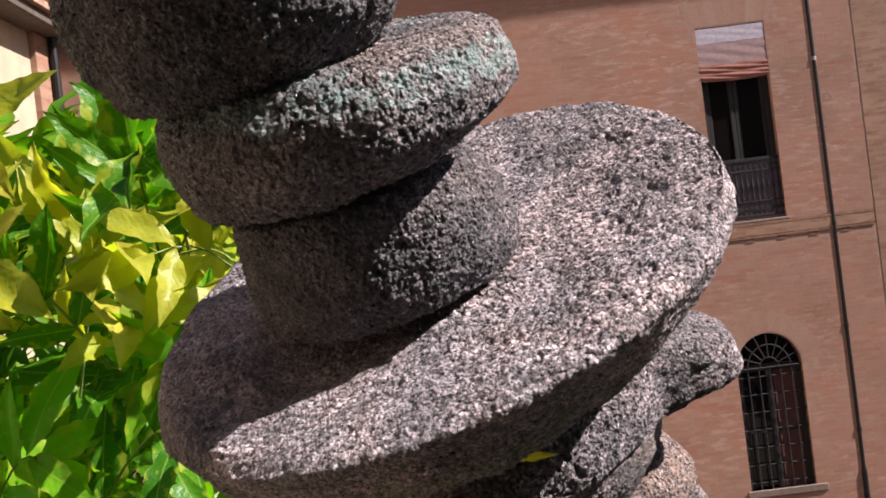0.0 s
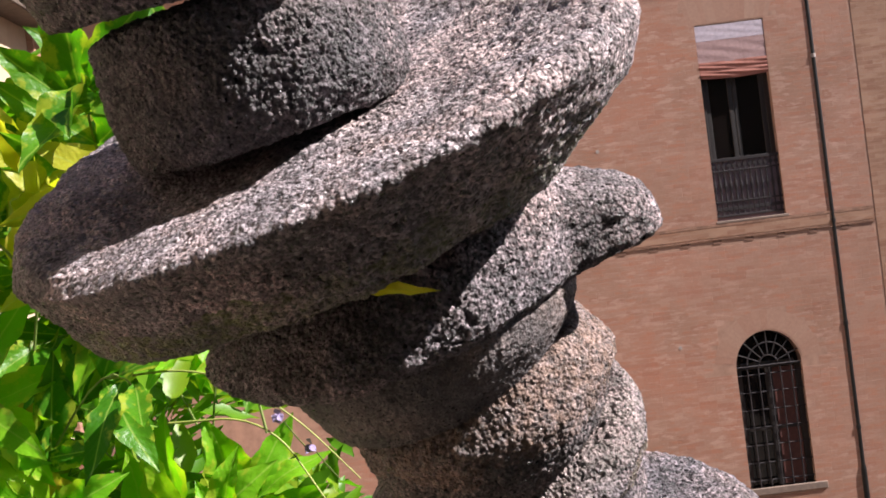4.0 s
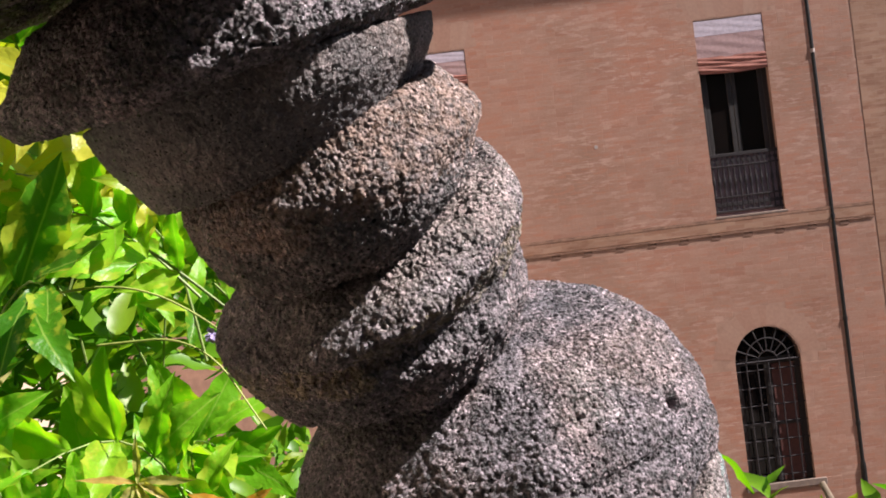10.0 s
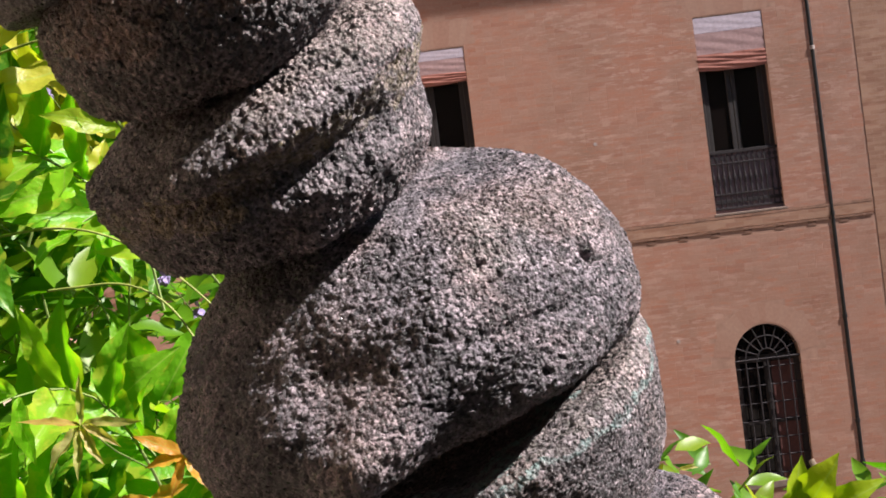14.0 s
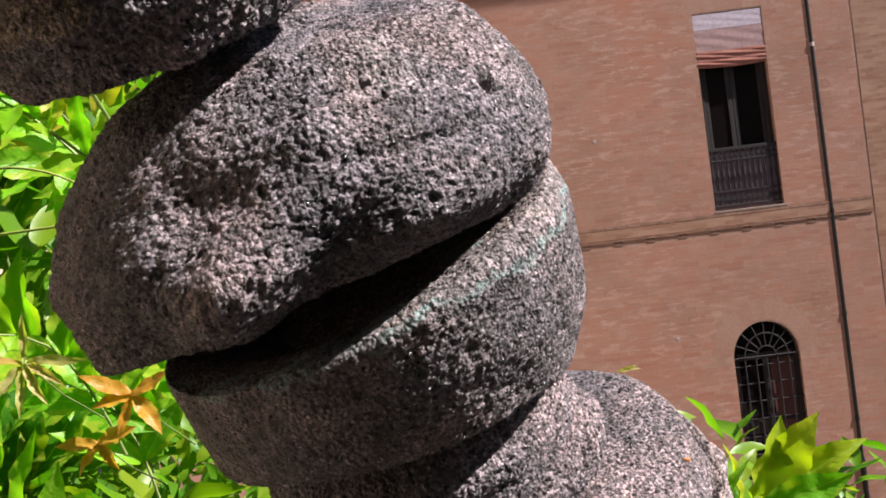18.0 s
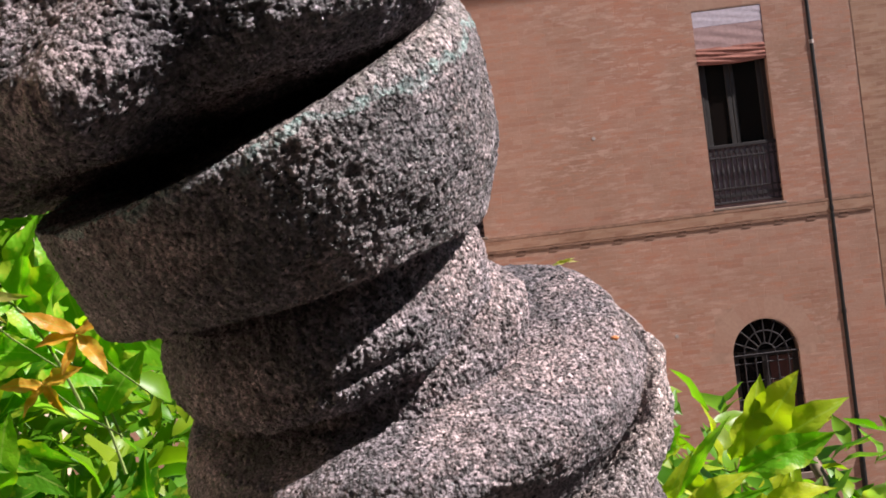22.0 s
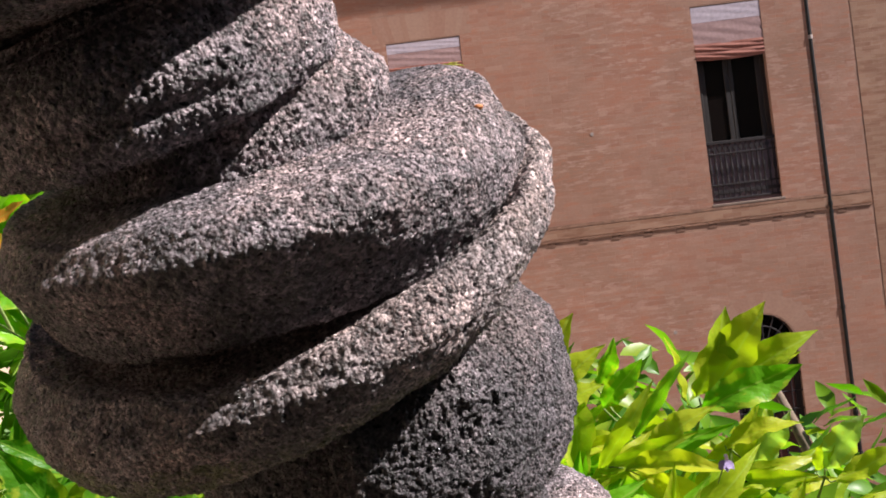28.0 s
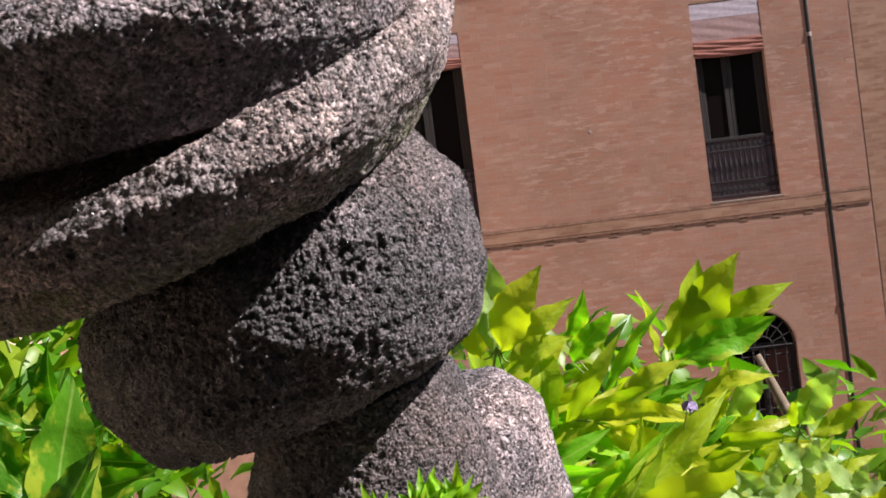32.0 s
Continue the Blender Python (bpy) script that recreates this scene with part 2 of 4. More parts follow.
def loose_brick(name, shared):
    """Fired bricks that differ one by one, under stains and flaked courses that run over the whole wall."""
    k = Mat(name, 0.92)
    pick = k.random() if shared else k.island()
    c = k.ramp(pick, (0.0, (0.310, 0.126, 0.083)), (0.18, (0.358, 0.191, 0.139)), (0.6, (0.381, 0.222, 0.164)), (0.86, (0.377, 0.179, 0.121)), (1.0, (0.451, 0.280, 0.215)))
    c = k.mix(0.5, c, (0.381, 0.216, 0.164))
    blot = k.ramp(k.noise(0.7, 6, 0.62), (0.32, (0.76, 0.74, 0.70)), (0.52, (1, 1, 1)), (0.72, (1.08, 0.86, 0.78)))
    c = k.mix(0.8, c, blot, "MULTIPLY")
    rows = k.node("ShaderNodeMapping")
    k.link(k.co, rows.inputs["Vector"])
    rows.inputs["Scale"].default_value = (3.6, 3.6, 15.0)
    rub = k.noise(1.0, 4, 0.65, rows.outputs["Vector"])
    area = k.ramp(k.noise(0.55, 3, 0.6), (0.42, (0.15, 0.15, 0.15)), (0.6, (1, 1, 1)))
    c = k.mix(k.maths("MULTIPLY", k.ramp(rub, (0.37, (1, 1, 1)), (0.45, (0, 0, 0))), 0.5), c, (0.426, 0.170, 0.105))
    c = k.mix(k.maths("MULTIPLY", k.maths("MULTIPLY", k.ramp(rub, (0.53, (0, 0, 0)), (0.61, (1, 1, 1))), area), 0.7), c, (0.502, 0.316, 0.254))
    c = k.mix(0.35, c, k.ramp(k.noise(30, 4, 0.6), (0.3, (0.75, 0.72, 0.7)), (0.7, (1.1, 1.08, 1.05))), "MULTIPLY")
    k.colour(c)
    k.bump((k.noise(55, 4), 0.3, 0.005))
    return k.m


BRICKS = loose_brick("weathered_bricks", False)
BRICK_ONE = loose_brick("weathered_brick", True)
TERRACOTTA = plain("terracotta_trim", (0.27, 0.15, 0.105), 0.9, 0, 9, 0.3, 0.006)
STONE_SILL = plain("sill_stone", (0.20, 0.145, 0.12), 0.85, 0, 12, 0.2, 0.004)
IRON = plain("painted_iron", (0.019, 0.014, 0.017), 0.85, 0.0, 60, 0.3)
DARK_WOOD = plain("brown_window_wood", (0.019, 0.014, 0.014), 0.6, 0, 25, 0.3)
PIPE = plain("copper_pipe", (0.022, 0.021, 0.022), 0.5, 0.5, 14, 0.35)
PLASTER = plain("cream_plaster", (0.46, 0.36, 0.26), 0.9, 0, 3, 0.12, 0.01)
TIMBER = plain("eave_timber", (0.10, 0.075, 0.06), 0.8, 0, 12, 0.3, 0.004)
ROOF = plain("roof_tile", (0.36, 0.22, 0.16), 0.9, 0, 8, 0.35, 0.01)
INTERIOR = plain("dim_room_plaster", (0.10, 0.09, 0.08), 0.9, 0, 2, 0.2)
# near-black, for the unseen wall that holds back front sky light
BLOCKER = plain("dark_sky_blocker", (0.014, 0.022, 0.009), 0.8, 0, 4, 0.6, 0.05)
COURT = plain("court_paving", (0.062, 0.05, 0.042), 0.95, 0, 1.2, 0.25, 0.01)
MORTAR = plain("pier_plaster", (0.36, 0.30, 0.25), 0.95, 0, 14, 0.25, 0.004)
STEM = plain("green_stem", (0.20, 0.26, 0.07), 0.6, 0, 60, 0.25)
WOODY = plain("woody_stem", (0.16, 0.115, 0.08), 0.85, 0, 70, 0.35)
PALE_METAL = plain("pale_zinc", (0.34, 0.28, 0.26), 0.6, 0.0, 40, 0.15)
RUNNER = plain("runner_bark", (0.30, 0.33, 0.08), 0.6, 0, 60, 0.2)
STAINED = plain("stained_brick", (0.19, 0.105, 0.075), 0.95, 0, 20, 0.3)
BACKING = plain("dark_sheet_iron", (0.11, 0.075, 0.09), 0.7, 0.0, 30, 0.3)
PETAL = plain("mauve_petal", (0.42, 0.33, 0.60), 0.6, 0, 80, 0.2)


def glass():
    k = Mat("window_glass", 0.06)
    k.colour((0.010, 0.0075, 0.007))
    k.b.inputs["Specular IOR Level"].default_value = 0.6
    k.bump((k.noise(2.5, 2), 0.06, 0.02))
    return k.m


GLASS = glass()


def cloth(name, colour, fold=18):
    k = Mat(name, 0.85)
    n = k.noise(fold, 4, 0.6)
    k.colour(k.ramp(n, (0.3, [v * 0.8 for v in colour]), (0.7, colour)))
    k.bump((n, 0.4, 0.01))
    return k.m


BLIND_PALE = cloth("pale_canvas", (0.56, 0.48, 0.56))
BLIND_ROSE = cloth("rose_canvas", (0.42, 0.27, 0.27))
BLIND_RED = cloth("red_canvas", (0.34, 0.13, 0.10))


def leaf_material(name, colours, shared=True):
    """Leaf blades: thin, half glossy, with light passing through; veins and yellowed tips."""
    k = Mat(name, 0.4)
    pick = k.random() if shared else k.island()
    c = k.ramp(pick, *[(i / max(1, len(colours) - 1), v) for i, v in enumerate(colours)])
    mott = k.noise(5 if shared else 45, 4, 0.6)
    c = k.mix(0.55, c, k.ramp(mott, (0.3, (0.74, 0.8, 0.65)), (0.65, (1.06, 1.0, 0.95))), "MULTIPLY")
    layers = [(mott, 0.12, 0.03 if shared else 0.001)]
    if shared:
        xyz = k.t.nodes.new("ShaderNodeSeparateXYZ")
        k.link(k.co, xyz.inputs[0])
        off = k.maths("ABSOLUTE", xyz.outputs[0])
        vein = k.maths("SINE", k.maths("SUBTRACT", k.maths("MULTIPLY", xyz.outputs[1], 75.0), k.maths("MULTIPLY", off, 95.0)))
        rib = k.ramp(off, (0.0, (1, 1, 1)), (0.012, (0, 0, 0)))
        c = k.mix(k.maths("MULTIPLY", k.maths("POWER", k.maths("MULTIPLY", k.maths("ADD", vein, 1.0), 0.5), 6.0), 0.03), c, (0.42, 0.55, 0.14))
        c = k.mix(k.maths("MULTIPLY", rib, 0.6), c, (0.40, 0.52, 0.12))
        blotch = k.ramp(k.maths("ADD", k.noise(7, 3, 0.6), k.maths("MULTIPLY", off, 0.9)), (0.60, (0, 0, 0)), (0.72, (1, 1, 1)))
        c = k.mix(k.maths("MULTIPLY", blotch, 0.55), c, (0.50, 0.50, 0.05))
        tip = k.ramp(k.maths("ADD", xyz.outputs[1], k.maths("MULTIPLY", mott, 0.25)), (1.03, (0, 0, 0)), (1.12, (1, 1, 1)))
        c = k.mix(tip, c, (0.55, 0.36, 0.06))
        layers.append((vein, 0.04, 0.006))
    k.colour(c)
    k.b.inputs["Specular IOR Level"].default_value = 0.4
    tr = k.node("ShaderNodeBsdfTranslucent")
    k.link(k.mix(1.0, c, (1.2, 1.45, 0.33), "MULTIPLY"), tr.inputs["Color"])
    both = k.node("ShaderNodeMixShader", Fac=0.5)
    out = k.t.nodes["Material Output"]
    k.link(k.b.outputs[0], both.inputs[1])
    k.link(tr.outputs[0], both.inputs[2])
    k.link(both.outputs[0], out.inputs["Surface"])
    k.bump(*layers)
    return k.m


LEAF = leaf_material("wisteria_leaf", [(0.14, 0.39, 0.014), (0.21, 0.49, 0.018), (0.29, 0.55, 0.025), (0.16, 0.43, 0.015), (0.36, 0.53, 0.03)])
# darker copy of the leaf: the vine's shade is put into its green
LEAF_SHADED = leaf_material("wisteria_leaf_shade", [(0.045, 0.17, 0.008), (0.07, 0.23, 0.010), (0.10, 0.27, 0.013), (0.05, 0.19, 0.010)])
LEAF_YELLOW = leaf_material("wisteria_leaf_yellow", [(0.36, 0.40, 0.03), (0.52, 0.48, 0.05), (0.62, 0.50, 0.07), (0.33, 0.43, 0.03)])
LEAF_YOUNG = leaf_material("wisteria_leaf_young", [(0.52, 0.33, 0.09), (0.56, 0.46, 0.22), (0.46, 0.46, 0.15), (0.58, 0.40, 0.13)])
LEAF_AMBER = leaf_material("wisteria_leaf_amber", [(0.62, 0.27, 0.035), (0.70, 0.40, 0.06), (0.60, 0.24, 0.03)])
LEAF_LIME = leaf_material("wisteria_leaf_lime", [(0.28, 0.42, 0.015), (0.42, 0.50, 0.02), (0.52, 0.52, 0.03), (0.32, 0.46, 0.02)])
LEAF_PALE = leaf_material("briar_leaf", [(0.38, 0.55, 0.20), (0.46, 0.62, 0.26), (0.34, 0.50, 0.17)])
# leaves farther in, colours lowered to carry the shade inside the vine
LEAF_FAR = leaf_material("wisteria_leaf_inner_shade", [(0.06, 0.17, 0.008), (0.10, 0.25, 0.012), (0.16, 0.31, 0.014), (0.25, 0.32, 0.02)], False)


# ---- building blocks ----
def mesh_of(name, bm, material, smooth=False):
    me = bpy.data.meshes.new(name)
    bm.to_mesh(me)
    bm.free()
    for m in material if isinstance(material, (list, tuple)) else [material]:
        me.materials.append(m)
    if smooth:
        me.shade_smooth()
    return me


def part(name, bm, material, parent=None, label="", smooth=False):
    ob = new(name, mesh_of(name, bm, material, smooth))
    ob.parent = parent
    return tagged(ob, label)


def thing(name, label, category, kind="", group="", at=None):
    ob = tagged(new(name), label, category, group, kind)
    ob.matrix_world = at or Matrix.Identity(4)
    return ob


def box(bm, lo, hi, bevel=0.0):
    lo, hi = Vector(lo), Vector(hi)
    made = bmesh.ops.create_cube(bm, size=1, matrix=Matrix.LocRotScale((lo + hi) / 2, None, hi - lo))
    if bevel:
        edges = {e for v in made["verts"] for e in v.link_edges}
        bmesh.ops.bevel(bm, geom=list(edges), offset=bevel, segments=1, affect="EDGES")
    return bm


def boxes(*pairs, bevel=0.0):
    bm = bmesh.new()
    for lo, hi in pairs:
        box(bm, lo, hi, bevel)
    return bm


def tube(points, radii, sides=8):
    """A tapered round bar along points."""
    bm = bmesh.new()
    rings = []
    for i, p in enumerate(points):
        p = Vector(p)
        way = (Vector(points[min(i + 1, len(points) - 1)]) - Vector(points[max(i - 1, 0)])).normalized()
        side = way.cross(Vector((0.31, 0.17, 0.93))).normalized()
        up = side.cross(way)
        r = radii[i] if isinstance(radii, (list, tuple)) else radii
        rings.append([bm.verts.new(p + r * (math.cos(a) * side + math.sin(a) * up)) for a in (2 * math.pi * j / sides for j in range(sides))])
    for a, b in zip(rings, rings[1:]):
        for j in range(sides):
            bm.faces.new((a[j], a[(j + 1) % sides], b[(j + 1) % sides], b[j]))
    bm.faces.new(rings[0][::-1])
    bm.faces.new(rings[-1])
    return bm


# ---- the court: ground, facade, wing ----
FY = 14.5  # plane of the facade
ground = part("ground", boxes(((-900, -900, -0.5), (900, 900, 0))), COURT)
tagged(ground, "pinkish paved court ground", "ground", kind="structure")

W1, W2 = (4.22, 5.27), (-0.40, 0.72)  # upper windows, from side to side
WZ = (5.86, 8.86)
ARCH = (4.23, 5.23, 1.75, 3.60)  # sides, foot and spring line

facade = thing("wall_facade", "weathered orange brick palace facade", "wall", "structure")
TOPZ = 12.6
for lo, hi in (((-5.6, 0), (W2[0], TOPZ)), ((W2[0], 0), (W2[1], WZ[0])), ((W2[0], WZ[1]), (W2[1], TOPZ)), ((W2[1], 0), (W1[0], TOPZ)), ((W1[0], 0), (W1[1], ARCH[2])),
               ((W1[0], 4.25), (W1[1], WZ[0])), ((W1[0], WZ[1]), (W1[1], TOPZ)), ((W1[1], 0), (18, TOPZ))):
    part("masonry", boxes(((lo[0], FY, lo[1]), (hi[0], FY + 0.5, hi[1]))), BED, facade)


def arch_outline(x0, x1, z0, spring, rise, n=20):
    cx, r = (x0 + x1) / 2, (x1 - x0) / 2
    arc = [(cx + r * math.cos(a), spring + rise * math.sin(a)) for a in (math.pi * i / n for i in range(n + 1))]
    return [(x1, z0)] + arc + [(x0, z0)]


RISE = 0.53
line = arch_outline(ARCH[0], ARCH[1], ARCH[2], ARCH[3], RISE)
bm = bmesh.new()
for (xa, za), (xb, zb) in zip(line, line[1:]):
    # masonry between the arch line and the flat band above it
    top = 4.25
    if abs(xa - xb) > 1e-6:
        q = [bm.verts.new((x, y, z)) for y in (FY, FY + 0.5) for x, z in ((xa, za), (xb, zb), (xb, top), (xa, top))]
        for f in ((0, 1, 2, 3), (7, 6, 5, 4), (0, 4, 5, 1)):
            bm.faces.new([q[i] for i in f])
bmesh.ops.remove_doubles(bm, verts=bm.verts[:], dist=1e-4)
part("arch_masonry", bm, BED, facade)
part("jamb", boxes(((W1[0], FY, ARCH[2]), (ARCH[0], FY + 0.5, 4.25))), BED, facade)
part("jamb", boxes(((ARCH[1], FY, ARCH[2]), (W1[1], FY + 0.5, 4.25))), BED, facade)
part("pilaster", boxes(((6.62, FY - 0.0045, 0), (8.3, FY - 0.003, TOPZ)), bevel=0.0007), BRICK, facade, "shallow brick pilaster")
# string course at first-floor level with a projecting ledge and a row of brown stains
course = thing("trim_string_course", "moulded terracotta string course on the facade", "moulding", "structure")
part("ledge", boxes(((-5.55, FY - 0.0095, 5.775), (6.60, FY - 0.003, 5.82)), bevel=0.006), TERRACOTTA, course)
part("band", boxes(((-5.55, FY - 0.0075, 5.62), (6.60, FY - 0.003, 5.773)), bevel=0.004), BRICK, course)
part("lower_fillet", boxes(((-5.55, FY - 0.012, 5.585), (6.60, FY - 0.003, 5.618)), bevel=0.01), TERRACOTTA, course)
# no real brackets: thin brown blocks added for the stains below the course
bm = boxes(((0, FY - 0.006, 5.52), (0.13, FY - 0.003, 5.583)))
stain_block = mesh_of("bracket", bm, STAINED)
for i in range(24):
    ob = new("bracket", stain_block)
    ob.parent = course
    ob.location.x = -5.2 + i * 0.49


def fan(name, cx, z0, width, height, n, spread, parent, arch=None):
    """Bricks on edge fanned over an opening, one piece each."""
    for i in range(n):
        u = (i + 0.5) / n * 2 - 1
        if arch:
            a = math.pi / 2 - u * 1.45
            p = Vector((cx + (arch[0] + 0.02) * math.cos(a), FY, arch[2] + (arch[1] + 0.02) * math.sin(a)))
            lean = math.pi / 2 - a
            w = arch[0] * 2.9 / n
        else:
            p, lean, w = Vector((cx + u * width / 2, FY, z0)), u * spread, width / n
        b = bmesh.new()
        face = -0.0016 - 0.0004 * (i % 2)
        vs = [(-w * 0.53, 0), (w * 0.53, 0), (w * 0.5 * (1.62 if arch else 1.14), height), (-w * 0.5 * (1.62 if arch else 1.14), height)]
        turn = Matrix.Rotation(lean, 4, "Y")
        lo = [b.verts.new(p + turn @ Vector((x, face, z))) for x, z in vs]
        hi = [b.verts.new(p + turn @ Vector((x, -0.0008, z))) for x, z in vs]
        b.faces.new(lo)
        for j in range(4):
            b.faces.new((lo[j], hi[j], hi[(j + 1) % 4], lo[(j + 1) % 4]))
        part(name, b, FANBRICK, parent)


k = Mat("fan_brick", 0.9)
k.colour(k.mix(0.5, k.ramp(k.random(), (0.0, (0.377, 0.204, 0.150)), (0.5, (0.418, 0.253, 0.190)), (1.0, (0.385, 0.212, 0.155))), k.ramp(k.noise(20), (0.3, (0.7, 0.7, 0.7)), (0.7, (1, 1, 1))), "MULTIPLY"))
k.bump((k.noise(60), 0.3, 0.006))
FANBRICK = k.m
for w in (W1, W2):
    fan("voussoir", (w[0] + w[1]) / 2, WZ[1] + 0.02, w[1] - w[0] + 0.16, 0.40, 17, 0.32, facade)
fan("voussoir", (ARCH[0] + ARCH[1]) / 2, 0, 0, 0.30, 19, 0, facade, ((ARCH[1] - ARCH[0]) / 2, RISE, ARCH[3]))
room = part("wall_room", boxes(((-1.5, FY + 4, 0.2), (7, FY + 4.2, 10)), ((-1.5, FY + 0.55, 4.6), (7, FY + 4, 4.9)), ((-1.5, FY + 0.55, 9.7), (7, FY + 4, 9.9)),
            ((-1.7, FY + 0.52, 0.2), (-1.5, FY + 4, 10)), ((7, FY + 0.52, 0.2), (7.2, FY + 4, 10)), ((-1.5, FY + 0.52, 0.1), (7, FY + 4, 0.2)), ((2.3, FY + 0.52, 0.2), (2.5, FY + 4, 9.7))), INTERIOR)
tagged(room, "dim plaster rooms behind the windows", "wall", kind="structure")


def tall_window(name, x0, x1, drop):
    """French window with a rolled canvas blind and an iron parapet grille in the brick opening."""
    z0, z1 = WZ
    w = thing(name, "tall brown french window standing dark behind a canvas blind", "window", "structure")
    yb = FY + 0.10
    frame_ob = part("window_frame", boxes(((x0, yb, z0), (x0 + 0.07, yb + 0.07, z1)), ((x1 - 0.07, yb, z0), (x1, yb + 0.07, z1)), ((x0 + 0.07, yb, z1 - 0.09), (x1 - 0.07, yb + 0.07, z1)), bevel=0.006), DARK_WOOD, w)
    mid = (x0 + x1) / 2 - 0.03
    for sx in (x0 + 0.072, mid + 0.004):
        s = (x1 - x0) / 2 - 0.075 + (0.03 if sx > x0 + 0.1 else -0.03)
        leaf = part("casement", boxes(((sx, yb + 0.01, z0), (sx + 0.06, yb + 0.055, z1 - 0.09)), ((sx + s - 0.07, yb + 0.01, z0), (sx + s, yb + 0.055, z1 - 0.09)),
                    ((sx + 0.06, yb + 0.01, z0), (sx + s - 0.07, yb + 0.055, z0 + 0.5)), ((sx + 0.06, yb + 0.01, z1 - 0.2), (sx + s - 0.07, yb + 0.055, z1 - 0.09)), bevel=0.006), DARK_WOOD, w)
        part("pane", boxes(((sx + 0.05, yb + 0.026, z0 + 0.49), (sx + s - 0.06, yb + 0.034, z1 - 0.19))), GLASS, leaf)
    part("window_sill", boxes(((x0 - 0.02, FY - 0.012, z0 - 0.04), (x1 + 0.04, FY + 0.3, z0)), bevel=0.008), STONE_SILL, w)
    # grille: rails and many turned bars with cast panels
    g = part("grille", boxes(((x0, FY + 0.03, z0 + 0.90), (x1, FY + 0.075, z0 + 0.95)), ((x0, FY + 0.035, z0 + 0.74), (x1, FY + 0.065, z0 + 0.765)), ((x0, FY + 0.035, z0 + 0.27), (x1, FY + 0.065, z0 + 0.295)), ((x0, FY + 0.035, z0 + 0.05), (x1, FY + 0.065, z0 + 0.08)), bevel=0.004), IRON, w)
    n = 13
    for i in range(n):
        x = x0 + (i + 0.5) * (x1 - x0) / n
        part("baluster", tube([(x, FY + 0.05, z0 + a) for a in (0.05, 0.27, 0.3, 0.42, 0.52, 0.62, 0.74, 0.9)], [0.012, 0.01, 0.016, 0.011, 0.024, 0.011, 0.014, 0.01], 6), IRON, g)
        for h in (0.17, 0.83):
            ring = bmesh.new()
            m = Matrix.LocRotScale((x + 0.5 * (x1 - x0) / n * (1 if h < 0.5 else 0), FY + 0.05, z0 + h), Euler((radians(90), 0, 0)), None)
            bmesh.ops.create_cone(ring, cap_ends=True, segments=10, radius1=0.036, radius2=0.030, depth=0.02, matrix=m)
            part("rosette", ring, IRON, g)
    back = part("backing_panel", boxes(((x0 + 0.005, FY + 0.052, z0), (x1 - 0.005, FY + 0.085, z0 + 0.9))), BACKING, g)
    # blind: a pale strip, a rose length and a red gathered hem
    bl = thing("window_blind", "faded rose canvas blind, half rolled with red hem", "blind", group="window blinds")
    xa, xb, yf = x0 + 0.005, x1 - 0.005, FY + 0.004

    def sheet(za, zb, wave, mat, nm, bulge=0.0, sag=0.0):
        b = bmesh.new()
        nx, nz = 28, 10
        rows = []
        for layer in (0.0, 0.012):
            for j in range(nz + 1):
                row = []
                for i in range(nx + 1):
                    u, v = i / nx, j / nz
                    z = za + (zb - za) * v - sag * (1 - v) * math.sin(u * math.pi) * (0.6 + 0.4 * u)
                    y = yf + layer + wave * math.sin(u * 9 + v * 14 + x0) * math.sin(v * math.pi) - bulge * math.sin(v * math.pi) + wave * noise.noise((u * 5, v * 3, x0))
                    row.append(b.verts.new((xa + (xb - xa) * u, y, z)))
                rows.append(row)
        for r, q in zip(rows[:nz], rows[1:nz + 1]):
            for i in range(nx):
                b.faces.new((r[i], r[i + 1], q[i + 1], q[i]))
        for r, q in zip(rows[nz + 1:-1], rows[nz + 2:]):
            for i in range(nx):
                b.faces.new((r[i], q[i], q[i + 1], r[i + 1]))
        part(nm, b, mat, bl, smooth=True)

    sheet(z1 - drop * 0.30, z1 - 0.01, 0.0015, BLIND_PALE, "pale_strip")
    sheet(z1 - drop * 0.72, z1 - drop * 0.305, 0.003, BLIND_ROSE, "rose_canvas")
    sheet(z1 - drop * 0.87, z1 - drop * 0.70, 0.006, BLIND_RED, "gathered_fold", 0.008, 0.02)
    sheet(z1 - drop, z1 - drop * 0.85, 0.006, BLIND_RED, "hem_fold", 0.010, 0.03)
    part("head_rail", boxes(((xa, FY + 0.012, z1 - 0.03), (xb, FY + 0.06, z1 - 0.002)), bevel=0.004), DARK_WOOD, bl)
    return w


tall_window("window_1", *W1, 0.82)
tall_window("window_2", *W2, 0.52)

# arched ground-floor window with iron lattice
aw = thing("window_3", "arched ground-floor window closed by an iron lattice", "window", "structure")
x0, x1, z0, sp = ARCH
cx, r = (x0 + x1) / 2, (x1 - x0) / 2
part("window_sill", boxes(((x0 - 0.06, FY - 0.02, z0 - 0.11), (x1 + 0.17, FY + 0.25, z0)), bevel=0.01), STONE_SILL, aw)
part("casement", boxes(((x0, FY + 0.07, z0), (x0 + 0.09, FY + 0.14, sp)), ((x1 - 0.09, FY + 0.07, z0), (x1, FY + 0.14, sp)), ((cx - 0.05, FY + 0.07, z0), (cx + 0.05, FY + 0.14, sp)), ((x0 + 0.09, FY + 0.075, sp - 0.05), (x1 - 0.09, FY + 0.135, sp + 0.05)), ((x0 + 0.09, FY + 0.075, 2.6), (x1 - 0.09, FY + 0.135, 2.66)), bevel=0.006), DARK_WOOD, aw)
for a, b in ((x0 + 0.085, cx - 0.045), (cx + 0.045, x1 - 0.085)):
    part("pane", boxes(((a, FY + 0.10, z0), (b, FY + 0.11, sp))), GLASS, aw)
